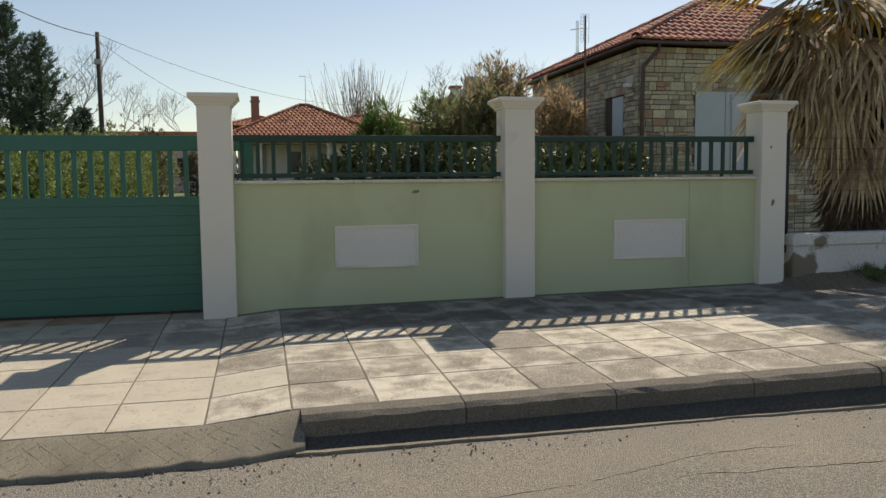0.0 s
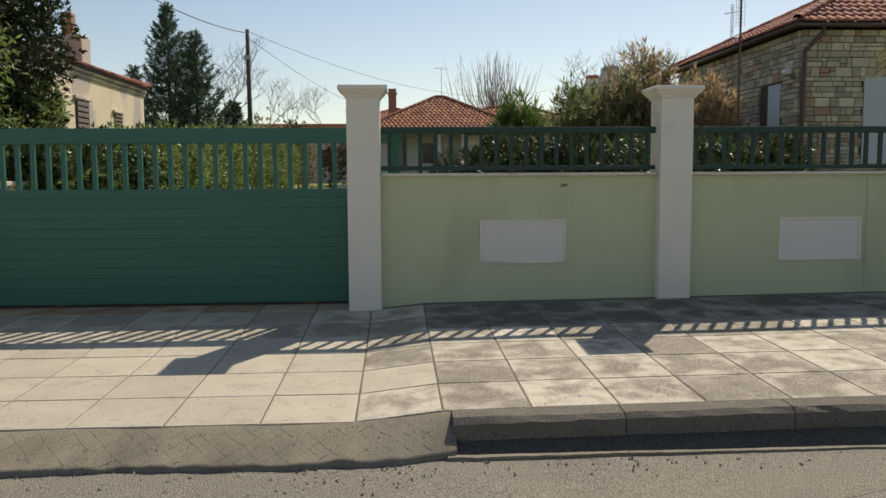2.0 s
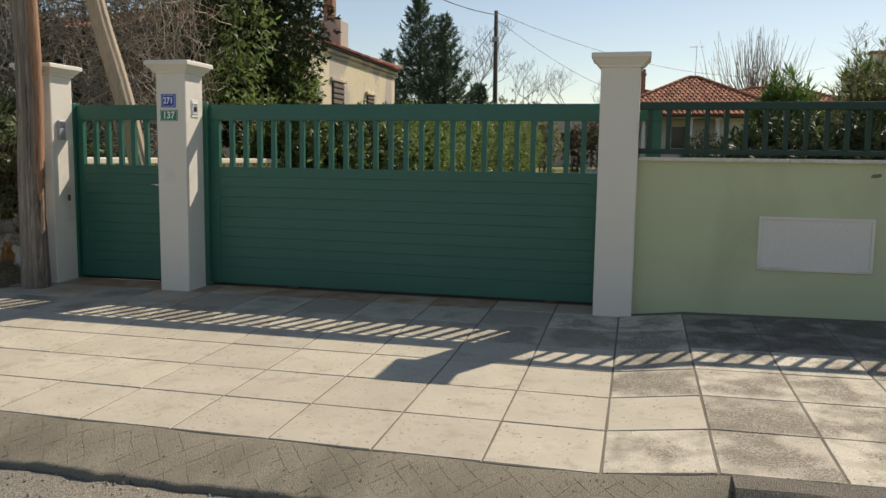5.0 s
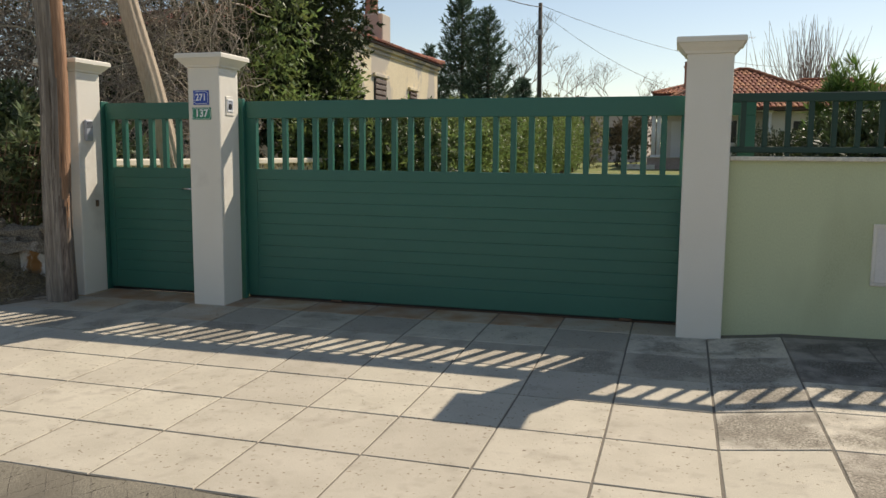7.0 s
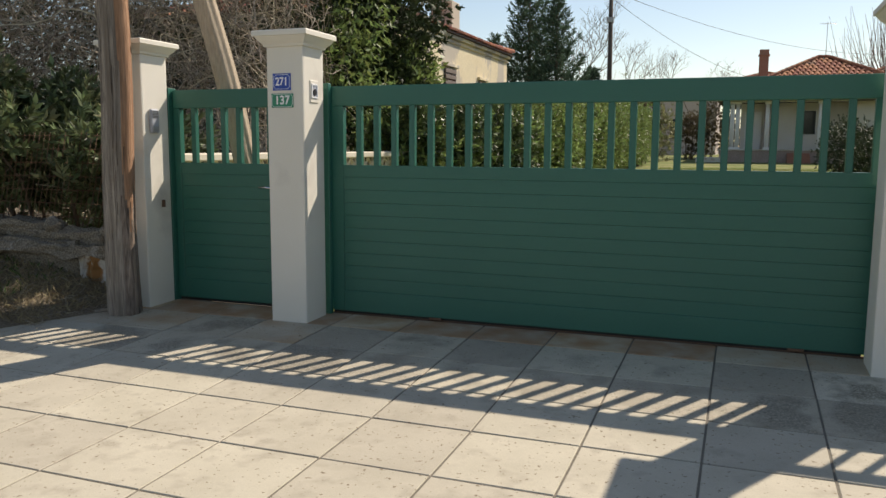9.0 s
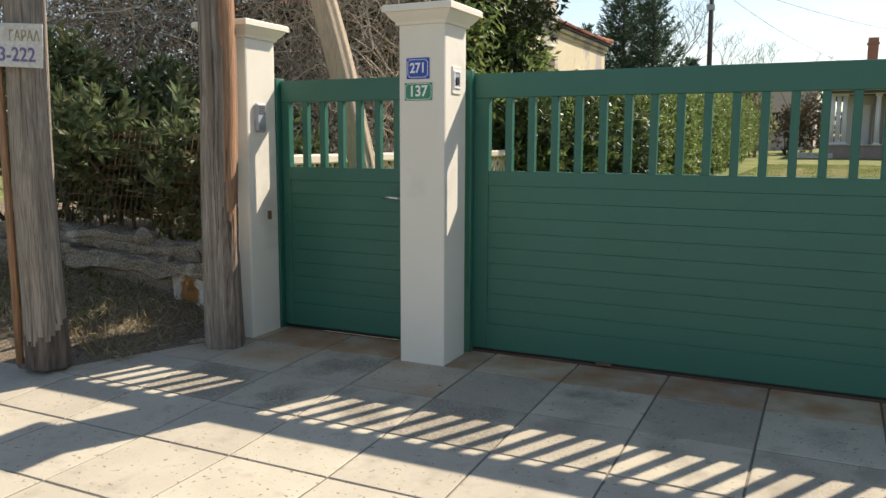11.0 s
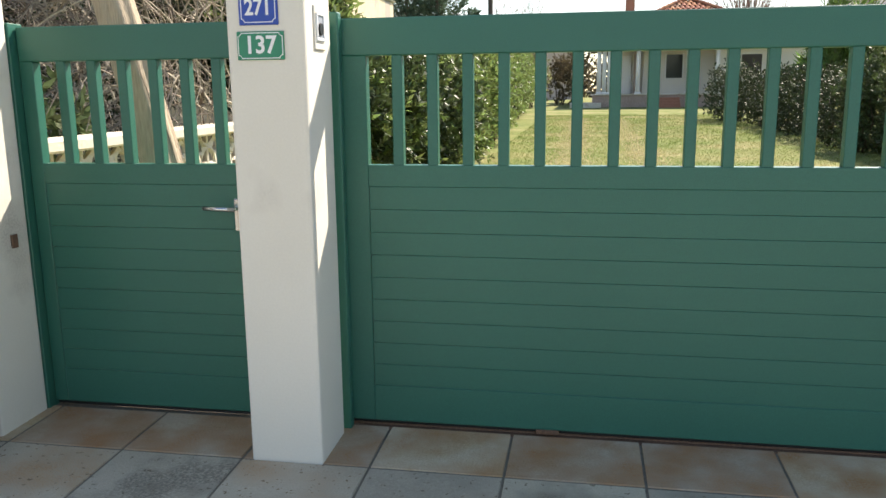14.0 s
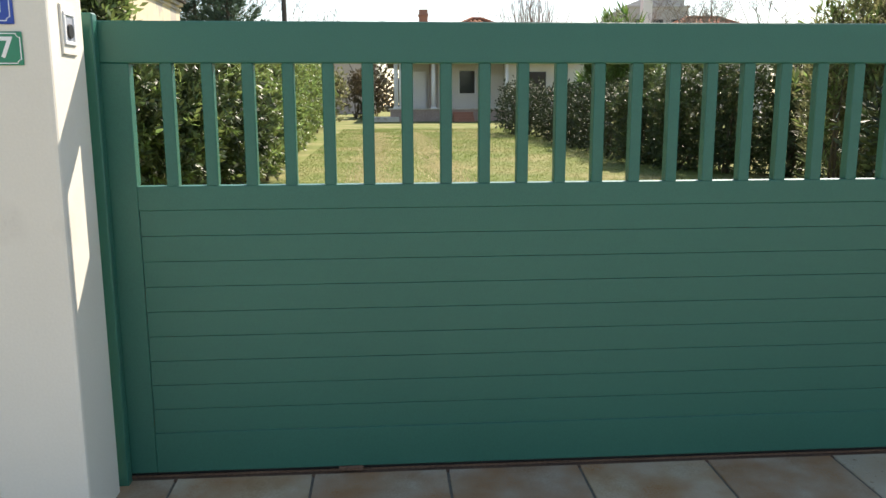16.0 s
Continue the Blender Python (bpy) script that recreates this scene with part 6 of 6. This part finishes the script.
# ---- yellow house to the west ----
def yellow_house():
    h = thing("yellow_house", (-11.0, 16.0, 0.1), "old house with peeling yellow plaster and tiled roof", "house")
    bm = bmesh.new()
    box(bm, -14.5, -8.08, 11.5, 20.85, -0.1, 4.12)
    part("wall", bm, M["yellow_wall"], h)
    block("cornice", -14.6, -8.03, 11.4, 20.90, 3.90, 3.97, M["yellow_wall"], h, bevel=0.02)
    block("cornice", -14.6, -7.98, 11.4, 20.93, 4.02, 4.12, M["yellow_wall"], h, bevel=0.02)
    hip_roof(h, -15.0, -7.92, 11.1, 21.0, 4.17, 5.25, M["roof_red"], 0.24, 0.40, 0.05, ridge="y")
    block("chimney", -9.25, -8.6, 17.0, 17.7, 4.2, 5.3, M["yellow_wall"], h, "square stained chimney stack", 0.03)
    block("chimney_pot", -9.2, -8.9, 17.1, 17.45, 5.3, 5.95, M["brick"], h, "red clay chimney pot", 0.03)
    for (a, b, z0, z1) in ((15.0, 15.9, 1.9, 3.25), (17.9, 18.6, 2.1, 3.1)):
        block("window", -8.10, -8.06, a, b, z0, z1, M["dark_glass"], h, "", 0.005)
        n = 9
        for k in range(n):
            block("shutter_slat", -8.07, -8.03, a + 0.04, b - 0.04, z0 + (z1 - z0) * k / n + 0.02, z0 + (z1 - z0) * (k + 1) / n - 0.03, M["brown_wood"], h, bevel=0.006)
        block("window_hood", -8.08, -8.0, a - 0.1, b + 0.1, z1 + 0.03, z1 + 0.12, M["yellow_wall"], h, bevel=0.01)


yellow_house()


# ---- conifers, bare trees, far things ----
def cypress(x, y, z1, r, n, label, seed):
    t = thing("cypress", (x, y, lawn_z(y)), label, "tree", "tall conifers")
    random.seed(seed)
    local = np.random.default_rng(seed)
    tb = Tubes()
    zb = lawn_z(y) - 0.05
    tb.add([(x, y, zb), (x + 0.05, y, z1 * 0.5), (x, y, z1 * 0.97)], 0.16, 0.015, 8)
    pts, ways = [], []
    for k in range(n):
        f = (k + random.random()) / n
        z = zb + 0.6 + (z1 - zb - 0.6) * f
        rad = r * (1 - f) ** 0.85 * random.choice((0.5, 0.75, 1.0, 1.0, 1.2)) + 0.10
        a = k * 2.39996 + random.uniform(-0.4, 0.4)
        out = Vector((math.cos(a), math.sin(a), 0))
        root = Vector((x, y, z - rad * 0.15))
        mid = root + out * rad * 0.6 + Vector((0, 0, -0.06 * rad))
        tip = root + out * rad + Vector((0, 0, 0.28 * rad + 0.1))
        tb.add([root, mid, tip], 0.02, 0.004, 3)
        m = int(25 + 85 * rad)
        for q in range(m):
            s = random.random() ** 0.7
            c = root.lerp(mid, s / 0.6) if s < 0.6 else mid.lerp(tip, (s - 0.6) / 0.4)
            w = 0.17 * (1.15 - s) * (0.5 + 0.5 * min(1.0, rad))
            pts.append(c + Vector((random.gauss(0, w), random.gauss(0, w), random.gauss(0, w * 0.6))))
            ways.append((out.x * rad, out.y * rad, 0.6 * rad + 0.1))
    tb.make("trunk", M["bark"], t)
    pts = np.array([tuple(q) for q in pts])
    ways = unit(np.array(ways)) + local.normal(size=pts.shape) * 0.42
    leaf_mesh("crown", pts, ways, 0.20, 0.040, M["leaf_conifer"], t)


cypress(-9.75, 30.0, 8.75, 2.7, 190, "tall dark conifer with a ragged pointed top", 1)
cypress(-8.3, 29.0, 7.35, 2.3, 150, "dark conifer with a slender pointed top", 2)
cypress(-7.2, 31.5, 4.6, 1.9, 100, "lower dark conifer with drooping branches", 3)
cypress(-11.6, 31.0, 6.2, 1.6, 90, "lower dark conifer beside taller ones", 4)


def bare_tree(x, y, height, spread, n, label, seed, upright=0.6, mat="twig", r=0.05):
    t = thing("bare_tree", (x, y, lawn_z(min(y, 70))), label, "tree", "bare winter trees")
    random.seed(seed)
    tb = Tubes()
    zb = lawn_z(min(y, 70)) - 0.05

    def grow(p, way, length, rad, depth):
        pts = [p]
        for s in range(3):
            way = (way + Vector((random.uniform(-0.22, 0.22), random.uniform(-0.22, 0.22), random.uniform(-0.05, 0.12)))).normalized()
            p = p + way * length / 3
            pts.append(p)
        tb.add(pts, rad, rad * 0.7, 4 if depth < 2 else 3)
        if depth < n:
            for k in range(random.choice((2, 3, 3))):
                side = Vector((random.uniform(-1, 1), random.uniform(-1, 1), random.uniform(0.0, 0.7))).normalized()
                grow(pts[random.choice((2, 3))], (way * upright + side * spread).normalized(), length * random.uniform(0.62, 0.82), rad * 0.66, depth + 1)

    grow(Vector((x, y, zb)), Vector((0, 0, 1)), height * 0.33, r, 0)
    tagged(tb.make("branching", M[mat], t, smooth=False), kind="stuff")


bare_tree(-10.5, 46.0, 10.0, 0.75, 6, "leafless grey winter tree", 3, 0.7, r=0.085)
bare_tree(-7.5, 50.0, 9.5, 0.75, 6, "leafless grey winter tree", 4, 0.7, r=0.08)
bare_tree(-13.5, 48.0, 10.0, 0.75, 6, "leafless grey winter tree", 5, 0.7, r=0.08)
bare_tree(-4.5, 58.0, 8.0, 0.75, 6, "leafless grey winter tree", 6, 0.7, r=0.07)
bare_tree(16.0, 56.0, 10.0, 0.7, 6, "leafless twiggy winter tree", 7, 0.7, r=0.075)
bare_tree(9.6, 30.0, 7.0, 0.75, 6, "leafless twiggy winter tree", 17, 0.6, r=0.06)
bare_tree(11.6, 29.0, 7.6, 0.75, 6, "leafless twiggy winter tree", 18, 0.6, r=0.06)
bare_tree(13.6, 31.0, 8.2, 0.75, 6, "leafless twiggy winter tree", 19, 0.6, r=0.06)
bare_tree(20.0, 60.0, 10.0, 0.7, 6, "leafless twiggy winter tree", 8, 0.7, r=0.075)


def whip_tree(x, y, z1, width, n, seed):
    t = thing("bare_tree", (x, y, lawn_z(y)), "pollarded tree with long upright bare shoots", "tree", "bare winter trees")
    random.seed(seed)
    tb = Tubes()
    tb.add([(x, y, 0.2), (x, y, z1 * 0.45)], 0.2, 0.15, 8)
    for k in range(n):
        a, s = random.uniform(0, 6.283), random.random()
        top = Vector((x + width * s * math.cos(a), y + width * s * math.sin(a), z1 * random.uniform(0.75, 1.0) - 0.8 * s))
        root = Vector((x + 0.3 * math.cos(a), y + 0.3 * math.sin(a), z1 * 0.42))
        mid = root.lerp(top, 0.5) + Vector((math.cos(a), math.sin(a), 0)) * 0.25 * width * s
        tb.add([root, mid + Vector((random.uniform(-0.5, 0.5), random.uniform(-0.5, 0.5), 0)), top], 0.032, 0.010, 3)
    tagged(tb.make("shoot_growth", M["twig"], t, smooth=False), kind="stuff")


whip_tree(8.6, 58.0, 11.4, 4.4, 150, 12)

# far pole with wires
fp = thing("utility_pole", (-6.5, 32.0, 0.2), "distant dark utility pole carrying overhead wires", "pole", "timber poles")
tb = Tubes()
tb.add([(-6.5, 32.0, 0.1), (-6.55, 32.0, 8.15)], 0.13, 0.09, 10)
tb.make("shaft", M["wood_char"], fp)
block("pole_bracket", -6.72, -6.40, 31.9, 32.1, 6.7, 6.95, M["galv"], fp, bevel=0.02)


def wire(name, a, b, sag, r, label):
    tb = Tubes()
    a, b = Vector(a), Vector(b)
    tb.add([a.lerp(b, k / 16) - Vector((0, 0, 4 * sag * (k / 16) * (1 - k / 16))) for k in range(17)], r, r, 4)
    tagged(tb.make(name, M["cable"], None), label, "cable", "overhead wires")


wire("overhead_cable", (-6.52, 31.9, 7.95), (-11.5, 18.0, 9.9), 0.8, 0.019, "thick black overhead cable between poles")
wire("overhead_wire", (-6.5, 32.0, 8.05), (14.0, 62.0, 8.6), 1.6, 0.010, "thin overhead wire above the houses")
wire("overhead_wire", (-6.5, 32.0, 7.75), (0.0, 47.0, 5.2), 0.5, 0.010, "thin overhead wire running to the house")
wire("overhead_wire", (-6.5, 32.0, 7.6), (-12.0, 44.0, 6.0), 0.3, 0.010, "thin overhead wire running to trees")


def far_woods():
    w = thing("far_woods", (0, 110, 0.5), "distant belt of brown and olive winter woods", "woods", kind="stuff")
    random.seed(51)
    bl = []
    for k in range(120):
        x = random.uniform(-110, 130)
        hgt = random.uniform(3.0, 6.5)
        bl.append((x, random.uniform(85, 120), hgt * 0.5, random.uniform(2.5, 5), 2.5, hgt * 0.62))
    p, d = blob_points(bl, 26000, 0.6, 0.3)
    leaf_mesh("crowns", p, d + rng.normal(size=p.shape) * 0.6, 0.9, 0.5, M["leaf_far"], w)


far_woods()
# brown bushes between the conifers and the house
for (x, y, h, r, mt) in ((-7.6, 40.0, 4.6, 1.7, "leaf_olive"), (-5.6, 46.0, 3.4, 1.1, "leaf_olive"), (-3.9, 52.0, 3.2, 1.3, "leaf_rust"), (-10.5, 40.0, 4.4, 1.8, "leaf_olive"), (-2.9, 60.0, 4.6, 1.6, "leaf_rust"), (-6.5, 48.0, 5.0, 1.4, "leaf_rust"), (12.0, 40.0, 5.0, 2.2, "leaf_olive"), (16.0, 42.0, 4.6, 2.2, "leaf_mid"), (8.0, 33.0, 3.8, 1.6, "leaf_mid")):
    z = lawn_z(y)
    bl = [(x, y, z + 0.5 * h, r, r, 0.5 * h)] + [(x + random.uniform(-0.7, 0.7) * r, y + random.uniform(-0.7, 0.7) * r, z + h * random.uniform(0.4, 0.8), 0.5 * r, 0.5 * r, 0.4 * r) for q in range(5)]
    shrub("garden_bush", bl, 5000, 0.17, 0.05, mt, "tall loose winter bush far down the garden", group="far garden bushes")

# far buildings
fb = thing("apartment_building", (-8.0, 77.0, 0.5), "distant pinkish rendered building", "house")
block("wall", -13.0, -3.2, 72.0, 82.0, 0.4, 6.0, M["far_building"], fb, bevel=0)
block("roof", -13.3, -2.9, 71.7, 82.3, 6.0, 6.3, M["roof_red"], fb, bevel=0.05)
for k in range(4):
    block("window", -11.8 + 2.3 * k, -10.7 + 2.3 * k, 71.9, 72.05, 2.2, 3.8, M["dark_glass"], fb, bevel=0.01)
gb = thing("apartment_building", (19.5, 66.0, 0.5), "distant beige-grey building with a stepped top", "house")
block("wall", 17.0, 22.0, 62.0, 70.0, 0.4, 9.0, M["far_grey"], gb, bevel=0)
block("upper_storey", 18.8, 22.0, 63.0, 70.0, 9.0, 9.9, M["far_grey"], gb, bevel=0.05)
block("parapet", 16.9, 22.1, 61.9, 62.2, 8.9, 9.1, M["far_grey"], gb, bevel=0.03)
block("rooftop_box", 19.2, 20.4, 64.0, 66.0, 9.9, 10.9, M["far_grey"], gb, bevel=0.05)
for k in range(3):
    block("window", 17.6 + 1.5 * k, 18.4 + 1.5 * k, 61.9, 62.05, 6.6, 8.0, M["dark_glass"], gb, bevel=0.01)
rh = thing("garden_house", (17.0, 49.0, 0.4), "distant house with a tiled roof and white chimney", "house")
block("wall", 14.5, 21.5, 46.5, 51.5, 0.3, 5.2, M["house_wall"], rh, bevel=0)
hip_roof(rh, 14.0, 22.0, 46.0, 52.0, 5.2, 6.7, M["roof_tile"], 0.30, 0.45, 0.12)
block("chimney", 13.9, 14.5, 48.5, 49.1, 5.0, 7.9, M["house_white"], rh, "white chimney", 0.02)
block("chimney_cap", 13.8, 14.6, 48.4, 49.2, 7.9, 8.1, M["roof_tile"], rh, "red tile chimney cap", 0.02)

build_pavement()
